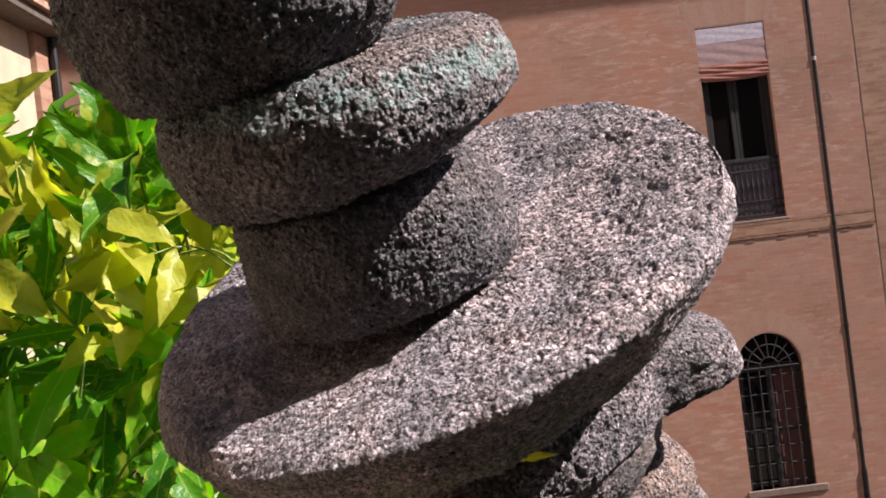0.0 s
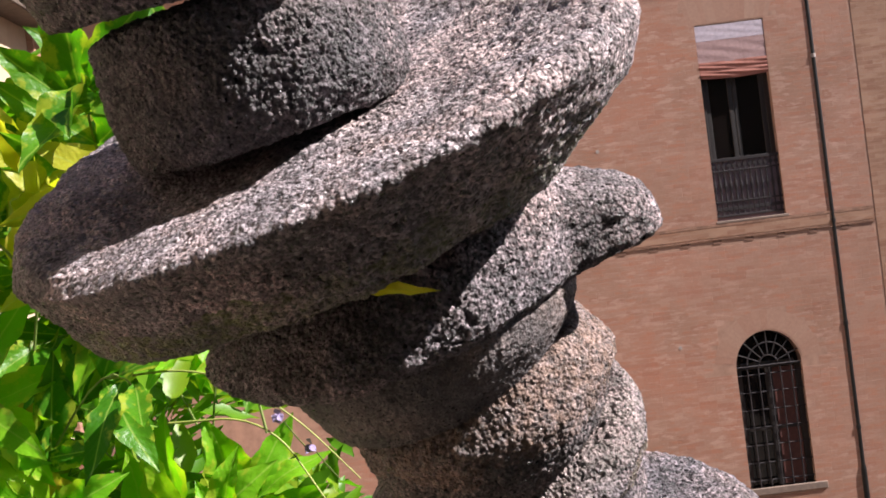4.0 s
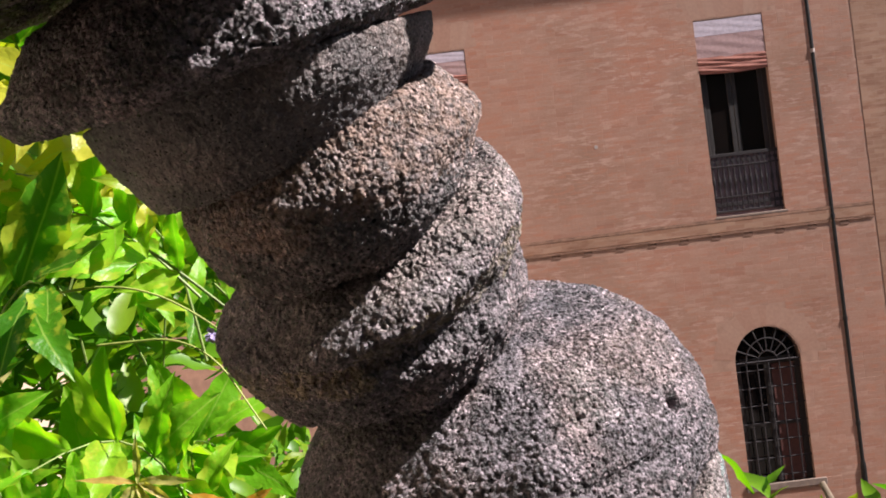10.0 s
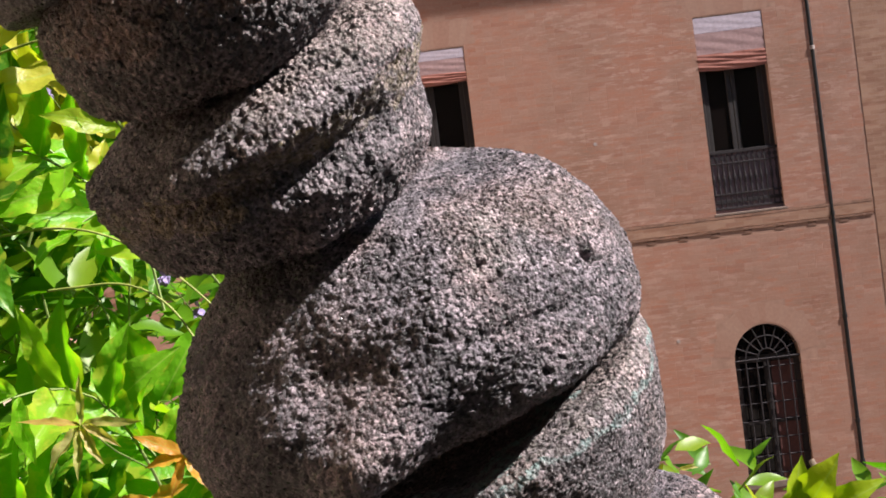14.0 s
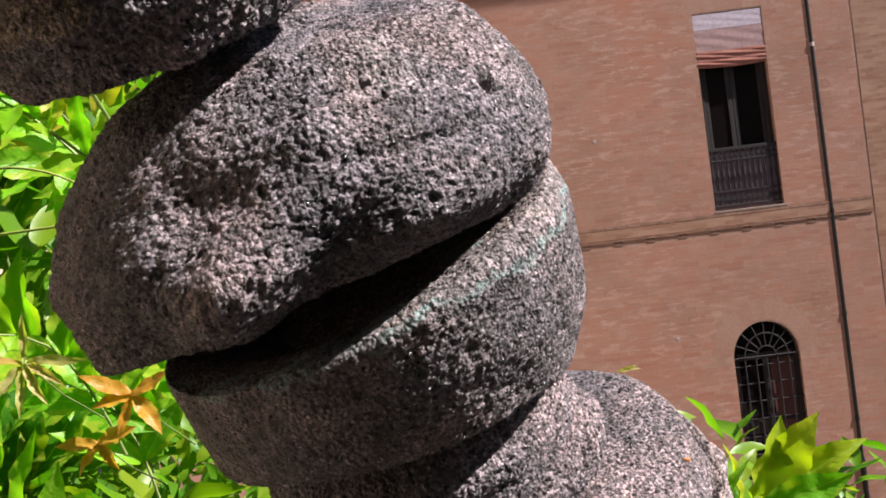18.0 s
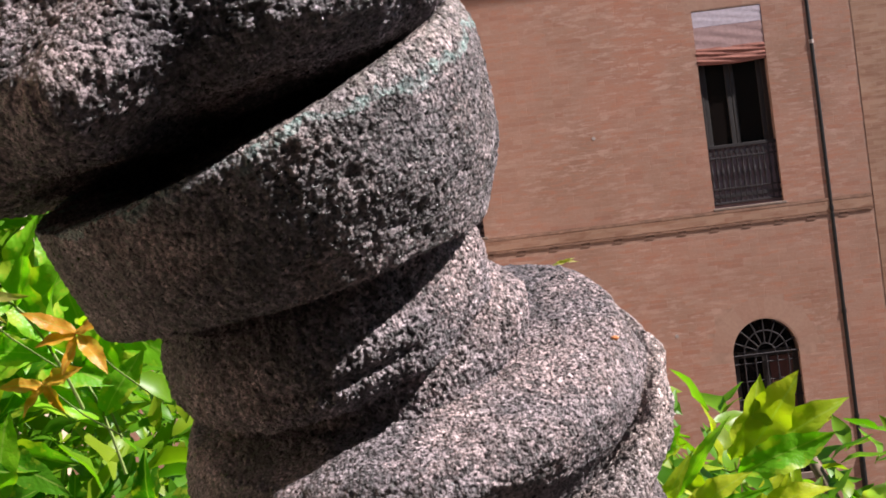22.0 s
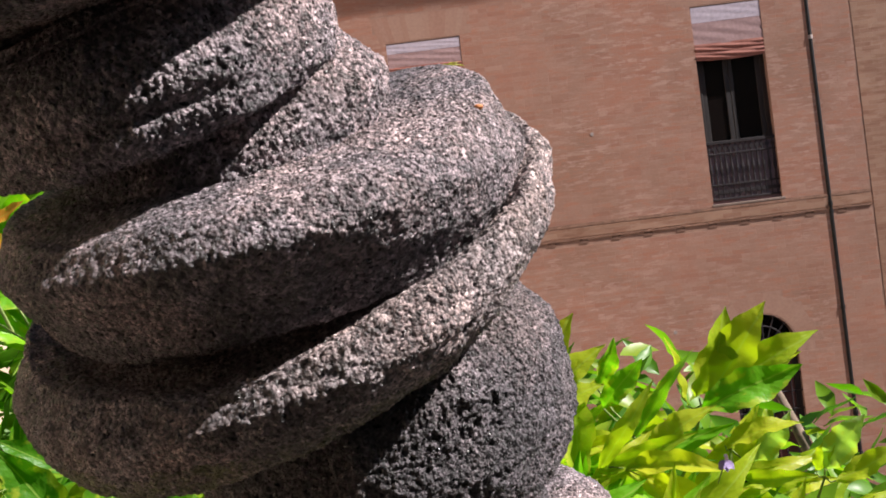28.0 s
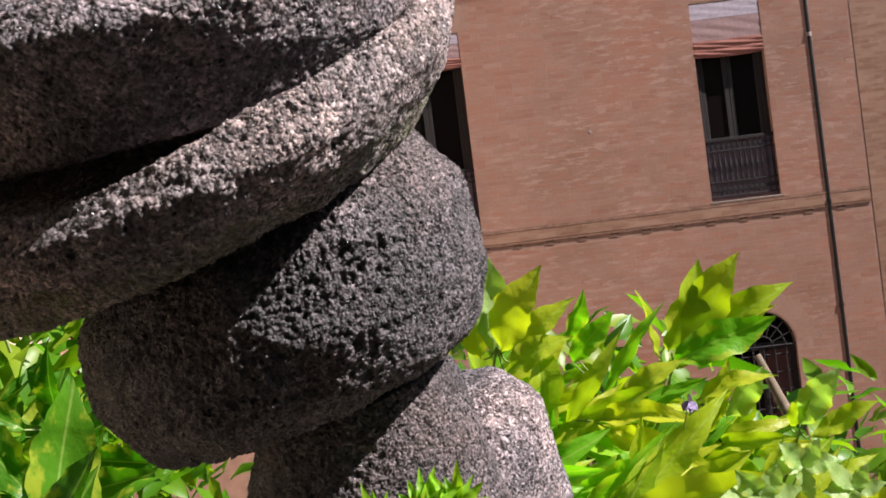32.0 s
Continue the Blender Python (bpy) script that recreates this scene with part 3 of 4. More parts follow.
part("lining", boxes(((cx + 0.06, FY + 0.086, z0), (x1 - 0.095, FY + 0.094, sp - 0.06))), plain("red_shutter", (0.10, 0.035, 0.03), 0.7, 0, 12), aw, "dull red inner shutter")
bm = bmesh.new()
for y in (FY + 0.10, FY + 0.11):
    bm.faces.new([bm.verts.new((x, y, z)) for x, z in arch_outline(x0 + 0.02, x1 - 0.02, sp, sp, RISE - 0.02)])
part("fanlight_pane", bm, GLASS, aw)
lat = part("lattice", tube([(x0 + 0.01, FY + 0.02, sp), (x1 - 0.01, FY + 0.02, sp)], 0.014, 6), IRON, aw)
for i in range(1, 6):
    x = x0 + i * (x1 - x0) / 6
    part("bar", tube([(x, FY + 0.02, z0), (x, FY + 0.02, sp)], 0.010, 6), IRON, lat)
for i in range(7):
    z = z0 + 0.1 + i * 0.27
    part("crossbar", tube([(x0, FY + 0.034, z), (x1, FY + 0.034, z)], 0.011, 6), IRON, lat)
for i in range(1, 8):
    a = math.pi * i / 8
    part("ray", tube([(cx + 0.14 * math.cos(a), FY + 0.02, sp + 0.15 * math.sin(a)), (cx + r * math.cos(a), FY + 0.02, sp + RISE * math.sin(a))], 0.010, 6), IRON, lat)
for q in (0.29, 0.66):
    part("hoop", tube([(cx + r * q * math.cos(math.pi * j / 16), FY + 0.02, sp + RISE * q * math.sin(math.pi * j / 16)) for j in range(17)], 0.011, 6), IRON, lat)

pipe = thing("downpipe", "dark metal downpipe running down the brick facade", "pipe")
part("pipe", tube([(5.97, FY + 0.018, z) for z in (0.0, 1.9, 4, 6, 8, 10, 12.5)], 0.036, 12), PIPE, pipe, smooth=True)
part("cast_foot", tube([(5.97, FY + 0.018, z) for z in (0.0, 1.86, 1.92)], [0.05, 0.05, 0.04], 12), PIPE, pipe, "paler cast iron foot of the pipe")
for x, z in ((2.53, 7.14), (3.42, 4.02), (7.05, 4.2)):
    spot = bmesh.new()
    bmesh.ops.create_cone(spot, cap_ends=True, segments=10, radius1=0.03, radius2=0.028, depth=0.004, matrix=Matrix.LocRotScale((x, FY - 0.003 - (0.006 if x > 6.6 else 0), z), Euler((radians(90), 0, 0)), None))
    tagged(part("wall_plate", spot, PALE_METAL), "small pale metal plate on the facade", "plate", "wall plates")
for z in (2.5, 4.1, 5.67, 8.2, 9.9):
    part("collar", tube([(5.97, FY + 0.018, z - 0.03), (5.97, FY + 0.018, z + 0.03)], 0.045, 12), PALE_METAL if z == 8.2 else PIPE, pipe)
    part("bracket", boxes(((5.955, FY - 0.02, z - 0.015), (5.985, FY - 0.001, z + 0.015))), IRON, pipe)
roof = part("roof", boxes(((-6.5, FY - 0.7, TOPZ), (18, FY + 9, TOPZ + 0.25))), ROOF)
tagged(roof, "tiled palace roof with deep eaves", "roof", kind="structure")

# side wing that meets the facade, cream plaster in the sun
wing = thing("wall_wing", "sunlit cream plaster side wing with dark timber eaves", "wall", "structure")
part("masonry", boxes(((-6.1, -6, 0), (-5.6, 13.75, 9.85))), PLASTER, wing)
part("corner_pier", boxes(((-6.1, 13.752, 0), (-5.5, FY - 0.003, 9.85)), bevel=0.01), BRICK, wing)
part("eave", boxes(((-6.3, -6, 9.852), (-5.18, FY - 0.01, 10.02)), bevel=0.02), TIMBER, wing)
part("tiling", boxes(((-8.5, -6.1, 10.022), (-5.1, FY - 0.01, 10.12))), ROOF, wing)
part("upper_storey", boxes(((-8.0, -6, 10.122), (-6.3, FY, 12.6))), BRICK, wing)
part("corner_pipe", tube([(-5.42, 14.2, 0), (-5.42, 14.2, 9.85)], 0.06, 10), PIPE, wing)

# ---- pier that carries the stone pile, and the wing behind ----
pier = part("wall_pier", boxes(((0.085, 0.41, 0), (0.245, 0.57, 5.545)), bevel=0.01), MORTAR)
tagged(pier, "plastered garden pier under the stone pile", "wall", kind="structure")
# added out of view behind the camera to keep sky light off the fronts
back = part("wall_back", boxes(((-8, -7.5, 0), (18, -7.0, 22))), BLOCKER)
tagged(back, "unseen dark wall added to block sky light from the front", "wall", kind="structure")
side = part("wall_side", boxes(((17.5, -7.0, 0), (18, FY, 9.0))), BRICK)
tagged(side, "plain brick side wall closing the court", "wall", kind="structure")

# ---- the leaning pile of lava stones ----
# pile axes: across, away, and up along the lean
AX = Vector((0.41224, 0.40498, -0.81612))
E2 = Vector((-0.18260, 0.91432, 0.36148))
E1 = Vector((0.89259, 0.0, 0.45087))
PILE = Matrix(((E1.x, E2.x, -AX.x, 0), (E1.y, E2.y, -AX.y, 0), (E1.z, E2.z, -AX.z, 6.0), (0, 0, 0, 1)))


def lava_stone(label, material, away, rings, seed, rough=1.0, crown=3.0, floor=0.8, lobes=(), knobs=(), warp=1.0, grain=1.0, depth=0.93, nu=430, nv=185):
    """A worn lava stone, lofted through tilted oval rings from its foot to its top. Sizes in millimetres.
    rings: (across, down the pile, half width, tilt, nod in degrees); crown: rise of the top over its last ring (below 0: hollowed),
    floor: share of the last ring at which that rise is reached; lobes: (angle, width, reach, height, spread, sink) of noses;
    knobs: (angle, height, width, spread, push) of swellings and hollows; heights run from -1 at the foot to 1 at the top."""
    rows, marks = [], []

    def ring(ac, dn, r, tilt, nod, rise=0.0, scale=1.0, mark=0.0):
        t, n = radians(tilt), radians(nod)
        a = np.array((math.cos(t), 0.0, math.sin(t)))
        b = np.array((0.0, math.cos(n), math.sin(n)))
        rows.append(np.r_[np.array((ac, away, -dn)) + np.cross(a, b) * rise, a * r * scale, b * r * depth * scale])
        marks.append(mark)

    ring(*rings[0], scale=0.01, mark=-1)
    ring(*rings[0], scale=0.6, mark=-1)
    ring(*rings[0], scale=0.9, mark=-1)
    for i, one in enumerate(rings):
        ring(*one, mark=2 * i / (len(rings) - 1) - 1)
    ring(*rings[-1], rise=crown * 0.35, scale=(1 + floor) / 2, mark=1)
    ring(*rings[-1], rise=crown, scale=floor, mark=1)
    ring(*rings[-1], rise=crown, scale=0.01, mark=1)
    line = np.c_[np.array(rows), marks]
    for cut in (0.11, 0.2, 0.25):
        out = [line[0]]
        for p, q in zip(line, line[1:]):
            out += [(1 - cut) * p + cut * q, cut * p + (1 - cut) * q]
        line = np.array(out + [line[-1]])
    front = line[:, :3] - line[:, 6:9]
    step = np.linalg.norm(np.diff(front, axis=0), axis=1)
    size = np.linalg.norm(line[:, 3:6], axis=1)
    step = step * np.clip((size[1:] + size[:-1]) / size.max() - 0.45, 0.12, 1.0) + 1e-6
    at = np.r_[0, np.cumsum(step)]
    way = np.linspace(0, at[-1], nv)
    line = np.stack([np.interp(way, at, line[:, k]) for k in range(10)], 1)
    u = np.linspace(0, 2 * np.pi, nu, endpoint=False)
    u = u - 0.62 * np.cos(u)  # closer steps on the weathered front
    zz = line[:, 9][:, None]
    grow, lower = np.ones((nv, nu)), np.zeros((nv, nu))
    for ang, width, reach, height, spread, sink in lobes:
        gap = np.angle(np.exp(1j * (u - radians(ang))))[None, :]
        nose = np.exp(-(gap / radians(width)) ** 4) * np.exp(-((zz - height) / spread) ** 4)
        grow += reach * nose
        lower += sink * nose
    c, s = (np.cos(u) * grow)[:, :, None], (np.sin(u) * grow)[:, :, None]
    co = line[:, None, 0:3] + c * line[:, None, 3:6] + s * line[:, None, 6:9]
    co[:, :, 2] -= lower
    # local axes lie in the ring below the top one
    ac, dn, r0, tilt, nod = rings[-2]
    home = pose(ac * 0.001, away * 0.001, -dn * 0.001, nod, 0, 0) @ pose(0, 0, 0, 0, -tilt, 0)
    turn = np.array(home.to_3x3())
    co = (co - np.array((ac, away, -dn))) @ turn
    du = np.roll(co, -1, axis=1) - np.roll(co, 1, axis=1)
    dv = np.gradient(co, axis=0)
    nrm = np.cross(du, dv)
    nrm /= np.linalg.norm(nrm, axis=2, keepdims=True) + 1e-9
    nrm = nrm.reshape(-1, 3)
    co = co.reshape(-1, 3)
    off = Vector((seed * 3.1, seed * 7.7, seed * 1.3))
    push = np.empty(len(co))
    g = 1.0 / grain
    for i, p in enumerate(co):
        v = Vector(p) * 0.001
        a = noise.fractal(v * 14 + off, 1.0, 2.0, 2)
        b = noise.fractal(v * 75 + off, 0.9, 2.0, 4)
        c = noise.noise(v * 560 * g + off)
        d = noise.noise(v * 1050 * g + off)
        e = noise.noise(v * 1500 * g - off)
        pit = max(0.0, noise.noise(v * 380 * g - off) - 0.2)
        push[i] = a * 0.045 * warp * r0 + b * 0.95 * rough + (c * 0.38 + d * 0.5 + e * 0.35 - pit * 1.35) * (0.35 + 0.65 * rough)
    for ang, height, width, spread, out in knobs:
        gap = np.angle(np.exp(1j * (u - radians(ang))))[None, :]
        push += (out * np.exp(-(gap / radians(width)) ** 2 - ((zz - height) / spread) ** 2)).reshape(-1)
    co = co + nrm * push[:, None]
    verts = [tuple(v) for v in co * 0.001]
    faces = [(j * nu + i, j * nu + (i + 1) % nu, (j + 1) * nu + (i + 1) % nu, (j + 1) * nu + i) for j in range(nv - 1) for i in range(nu)]
    faces.append(tuple(range(nu))[::-1])
    faces.append(tuple((nv - 1) * nu + i for i in range(nu)))
    me = bpy.data.meshes.new("lava_stone")
    me.from_pydata(verts, [], faces)
    me.materials.append(LAVA[material])
    me.shade_smooth()
    ob = new("lava_stone", me)
    ob.matrix_world = PILE @ home
    return tagged(ob, label, "stone", "stones of the pile")


lava_stone("dark rough lava stone crowning the leaning pile", "dark", 238,
           [(-13, 36, 34, -14, 2), (-8, 26, 41, -15, 2), (-4, 10, 43, -11, 0), (-1, -5, 36, -8, 0)], 1, nu=330, nv=140)
lava_stone("grey lava stone disc with a turquoise lichen stain", "lichen", 238,
           [(-9, 67, 38.5, -12, 0), (-2, 57, 46, -19, 3), (1, 51, 46, -21, 0), (5, 46, 41, -19, -2)], 2, 0.9, 2)
lava_stone("small dark tapering lava stone standing in the dish", "dark", 238,
           [(-17, 107, 35, -15, -9), (-14, 100, 37.5, -18, -9), (-10, 83, 35.7, -21, -8), (-10, 77, 33, -16, -11)], 3, 0.8, 2)
lava_stone("wide pale lava stone dish with a raised rim", "dish", 239,
           [(-20, 140, 66, -11, -7), (-10, 126, 81, -12, -10), (-5.5, 115, 85.5, -9, -5), (-2.5, 102.5, 82, -7, 4)], 4, 0.9, -4.0, 0.6, grain=1.25)
lava_stone("flat lava stone slab with a tongue jutting out", "grey", 243,
           [(-20, 172, 51, -14, -7), (-19, 167, 55, -16, -6), (-12, 156, 51.5, -10, -4), (-8, 145, 45, -6, 0)], 25, 0.9, 2,
           lobes=[(350, 16, 0.47, -0.4, 0.75, -2)])
lava_stone("smooth grey lava stone bowl, almost free of pores", "smooth", 242,
           [(-19, 195, 36.5, -7, -6), (-15, 183, 43.5, -12, -8), (-13, 176, 45, -14, -12)], 6, 0.35, 0, warp=0.5)
lava_stone("coarse dark lava stone drum with a rusty flank", "rusty", 240,
           [(-20, 219, 32.4, -9, 8), (-16, 211, 38, -13, 8), (-12, 203, 40, -13, -2), (-10, 194, 34, -7, -6)], 7, 0.8, 0, knobs=[(345, 0.4, 14, 0.3, 2)])
lava_stone("lava stone bowl with a chipped pale lip", "lip", 244,
           [(-28, 262, 36.7, -13, 1), (-25, 249, 44, -18, 0), (-22, 241, 43.5, -11, 1), (-20, 236, 46.5, -6, 2), (-19, 232, 46, -4, 2), (-11, 225, 37, -3, 4)], 8, 1.0, 1,
           knobs=[(285, -0.3, 48, 0.2, -3), (280, 0.35, 48, 0.16, 1.5), (318, 0.25, 8, 0.15, -2)])
lava_stone("large rounded lava boulder with patches of wear", "boulder", 243,
           [(-31, 335, 62, -12, -20), (-24, 315, 67.5, -17, -8), (-13, 302, 63, -21, -2), (-4, 289, 53, -22, 3), (3, 279, 37, -19, 6)], 9, 1.05, 3, warp=1.2, nu=400, nv=280,
           knobs=[(253, -0.6, 9, 0.4, 6), (234, -0.2, 9, 0.3, 3), (243, 0.1, 9, 0.25, -3), (274, -0.45, 8, 0.4, -4.5), (301, -0.4, 11, 0.4, 3), (288, 0.28, 20, 0.07, -2),
                  (312, 0.52, 2.6, 0.08, -7), (330, -0.3, 7, 0.5, 2), (262, 0.5, 10, 0.2, 2)])
lava_stone("grey lava stone bowl with a turquoise stain on the rim", "rim", 236,
           [(-34, 374, 51.5, -17, -13), (-26, 353, 56.6, -18, -8), (-21, 336, 58, -9, -5), (-20, 332, 55.5, -4, -4)], 10, 0.5, -8, 0.5, warp=0.6)
lava_stone("ribbed grey lava stone drum with a jutting foot", "grey", 243,
           [(-40, 402, 43.5, -12, -4), (-38.5, 397, 46.5, -15, -5), (-34.5, 388, 45.5, -18, -6), (-30, 371, 43, -11, -6)], 11, 0.95, 0,
           knobs=[(265, -0.2, 30, 0.12, -2), (300, -0.75, 10, 0.2, 2), (245, 0.85, 60, 0.35, -9)])
lava_stone("small dark lava stone ring", "grey", 243, [(-34, 421, 40, -9, 5), (-31, 411, 42.5, -10, -2), (-30.5, 400, 38, -9, -9)], 12, 1.1, 0, depth=0.8, knobs=[(235, 0.5, 65, 0.6, -6)], nu=330, nv=130)
bun = lava_stone("broad bun-shaped grey lava stone", "grey", 243,
                 [(-41, 456, 58, -20, -13), (-36, 444, 66, -21, -12), (-32, 433, 69.5, -20, -11), (-28, 418, 62, -17, -2)], 13, 0.7, 1, 0.7, knobs=[(268, -0.5, 38, 0.35, -2)])
lava_stone("broad lava stone plate with a broken crumbly edge", "plate", 248,
           [(-54, 475, 65, -12, -5), (-46, 461, 75, -13, -1), (-41, 451, 77.5, -13, 2), (-35, 440, 72, -11, 6)], 14, 0.95, -8, 0.82, knobs=[(354, 0.6, 4, 0.3, 4)])
lava_stone("round dark lava stone with deep pores", "dark", 242,
           [(-61, 538, 39.5, -17, -19), (-51, 523, 54, -23, -11), (-41, 506, 55, -25, -8), (-30, 490, 48, -19, -9), (-18, 481, 30, -12, -10)], 15, 1.2, 1)
lava_stone("small conical dark grey lava stone", "dark", 243, [(-63, 600, 38, -20, -22), (-58, 571, 37.5, -19, -24), (-45, 546, 29.5, -11, -22)], 16, 0.9, 0, nu=340, nv=140)
lava_stone("pale lava stone at the foot of the pile", "pale", 274,
           [(-58, 655, 40, -16, -6), (-55, 635, 44, -18, -6), (-48, 611, 44, -20, -8), (-38, 594, 38, -12, -10), (-31, 584, 24, -8, -10)], 17, 0.9, 2, nu=340, nv=140)

# ---- wisteria ----
rng = random.Random(7)


def leaf_mesh(name, material, seed, n=18, wide=0.19, fold=0.35, curl=0.25, wave=0.03):
    """One pointed leaflet of unit length along +y: folded along its midrib, puckered between the side veins, with a wavy edge and a drawn-out tip."""
    r = random.Random(seed)
    b = bmesh.new()
    ph, bend, twist = r.random() * 6, curl * (0.4 + r.random()), r.uniform(-0.5, 0.5)
    across = (-1, -0.66, -0.33, 0, 0.33, 0.66, 1) if n > 8 else (-1, 0, 1)
    rows = []
    for i in range(n + 1):
        t = i / n
        w = wide * (math.sin(math.pi * t ** 0.85) ** 0.85 * (1 - 0.45 * t ** 5)) if 0 < t < 1 else 0.004
        y, z = t - 0.04 * t * t, -bend * t * t * 0.5
        row = []
        for s in across:
            edge = abs(s) ** 1.5
            lift = fold * w * abs(s) + wave * math.sin(t * 17 + ph + (1.3 if s > 0 else 0)) * edge * (1.15 - t) + 0.25 * wave * math.sin(t * 40 - abs(s) * 5) * (1 - edge) * (s != 0)
            lift += 0.03 * math.sin(t * 7 + ph) + twist * t * s * w
            row.append(b.verts.new((s * w * (1 + 0.07 * math.sin(t * 34 + ph + s)) + 0.03 * math.sin(t * 3 + ph), y, z + lift)))
        rows.append(row)
    for a, c in zip(rows, rows[1:]):
        for k in range(len(across) - 1):
            b.faces.new((a[k], a[k + 1], c[k + 1], c[k]))
    return mesh_of(name, b, material, True)


LEAVES = {key: [leaf_mesh("leaflet", m, 11 * i + q, wide=0.16 + 0.02 * i, fold=0.15 + 0.1 * i, wave=0.028 + 0.008 * i) for i in range(5)]
          for q, (key, m) in enumerate((("green", LEAF), ("yellow", LEAF_YELLOW), ("young", LEAF_YOUNG), ("pale", LEAF_PALE), ("mauve", PETAL), ("lime", LEAF_LIME), ("deep", LEAF_SHADED), ("amber", LEAF_AMBER)))}


def along(pts, t):
    k = t * (len(pts) - 1)
    i = min(int(k), len(pts) - 2)
    return pts[i].lerp(pts[i + 1], k - i)


def shoot(root, tip, pairs, size, key, seed, label, droop=0.05, spread=55, bare=0.1, sag=0.3, face=0.5, slim=0.85):
    """A wisteria leaf stalk that rises from root to tip, with leaflets in pairs and one at its end."""
    r = random.Random(seed)
    root, tip = Vector(root), Vector(tip)
    up = Vector((0, 0, 1))
    bow = Vector((r.uniform(-1, 1), r.uniform(-1, 1), 0)) * 0.12 * (tip - root).length
    pts = []
    for i in range(9):
        t = i / 8
        pts.append(root.lerp(tip, t) + bow * math.sin(t * math.pi) + up * droop * (math.sin(t * math.pi * 0.9) - t * 0.3))
    ob = thing("wisteria_shoot", label, "plant", group="wisteria shoots", at=Matrix.Translation(root))
    local = [p - root for p in pts]
    part("stem", tube(local, [0.0013 - 0.0008 * i / 8 for i in range(9)], 6), STEM, ob)
    spots = [(bare + (1 - bare) * (i + 0.5) / pairs * 0.95, s) for i in range(pairs) for s in (-1, 1)] + [(1.0, 0)]
    for t, s in spots:
        p = along(local, t)
        way = (along(local, min(1, t + 0.06)) - along(local, max(0, t - 0.06))).normalized()
        side = way.cross(up * (1 - face) + Vector((0.0, -0.4 - face, 0.0))).normalized()
        ang = radians(spread + r.uniform(-18, 18)) * s + (radians(r.uniform(-10, 10)) if s == 0 else 0)
        out = way * math.cos(ang) + side * math.sin(ang) + up * (r.uniform(-0.35, 0.2) * sag) + Vector((r.uniform(-.15, .15), r.uniform(-.25, .25), 0))
        out.normalize()
        top = (up * r.uniform(0.1, 1.2) * (1 - face) + Vector((r.uniform(-0.5, 0.5), -r.uniform(0.3, 1.0) * (0.5 + face), 0))).normalized()
        xx = out.cross(top).normalized()
        zz = xx.cross(out)
        k = size * r.uniform(0.72, 1.15) * (0.75 + 0.25 * math.sin(t * 2.6))
        lf = new("leaflet", r.choice(LEAVES[key]))
        lf.parent = ob
        lf.matrix_local = Matrix(((xx.x, out.x, zz.x, p.x), (xx.y, out.y, zz.y, p.y), (xx.z, out.z, zz.z, p.z), (0, 0, 0, 1))) @ Matrix.Diagonal((k * slim, k, k, 1))
    return ob


# mass beside the pile on its far left
def bare_patch(x, y, z):
    """A thin spot in the vine where the facade shows through."""
    return -0.30 < (x - 0.03) / y < -0.13 and -0.20 < (z - 5.93) / y < -0.12


for i in range(140):
    y = rng.uniform(0.64, 1.05)
    x = rng.uniform(-0.62, -0.13) * (0.6 + 0.55 * y)
    z = rng.uniform(5.40, 6.16)
    if bare_patch(x, y, z) and rng.random() < 0.85:
        continue
    lean = rng.uniform(-0.09, 0.09)
    tip = (x + lean, y - rng.uniform(0.0, 0.06), z)
    root = (x - lean * 0.4, y + rng.uniform(0.02, 0.08), z - rng.uniform(0.07, 0.13))
    # "deep" paints shade on low shoots and some of the high ones
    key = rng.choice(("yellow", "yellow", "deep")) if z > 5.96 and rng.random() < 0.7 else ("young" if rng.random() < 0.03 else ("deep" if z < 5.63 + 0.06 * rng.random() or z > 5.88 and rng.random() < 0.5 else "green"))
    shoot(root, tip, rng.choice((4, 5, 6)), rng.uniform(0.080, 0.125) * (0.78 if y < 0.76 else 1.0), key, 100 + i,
          {"green": "bright green wisteria leaf shoot in the sun", "deep": "wisteria leaf shoot darkened to deep green for shade", "yellow": "yellowing wisteria leaf shoot in the sun", "young": "bronze young wisteria leaf shoot"}[key], face=rng.uniform(0.25, 0.85), spread=46)
# mass behind the pile on its far right, with a raised tuft
for i in range(84):
    y = rng.uniform(0.74, 1.08)
    x = rng.uniform(0.10, 0.66)
    top = min(5.60, max(5.47, 5.60 - 0.75 * (x * 0.9 / y - 0.24)))
    z = 5.70 - (5.70 - top) * y / 0.9 - 0.072 - abs(rng.gauss(0, 0.045))
    tip = (x + rng.uniform(0.02, 0.07), y, z)
    root = (x - rng.uniform(0.03, 0.08), y + rng.uniform(0.0, 0.05), z - rng.uniform(0.09, 0.14))
    key = "lime" if rng.random() < (0.4 if x < 0.24 else 0.85) else "green"
    shoot(root, tip, rng.choice((3, 4, 4)), rng.uniform(0.080, 0.118), key, 300 + i,
          "upright green wisteria shoot against the facade" if key == "green" else "yellow-green wisteria shoot in the sun", spread=17, sag=0.1, face=rng.uniform(0.5, 0.95), slim=0.52)


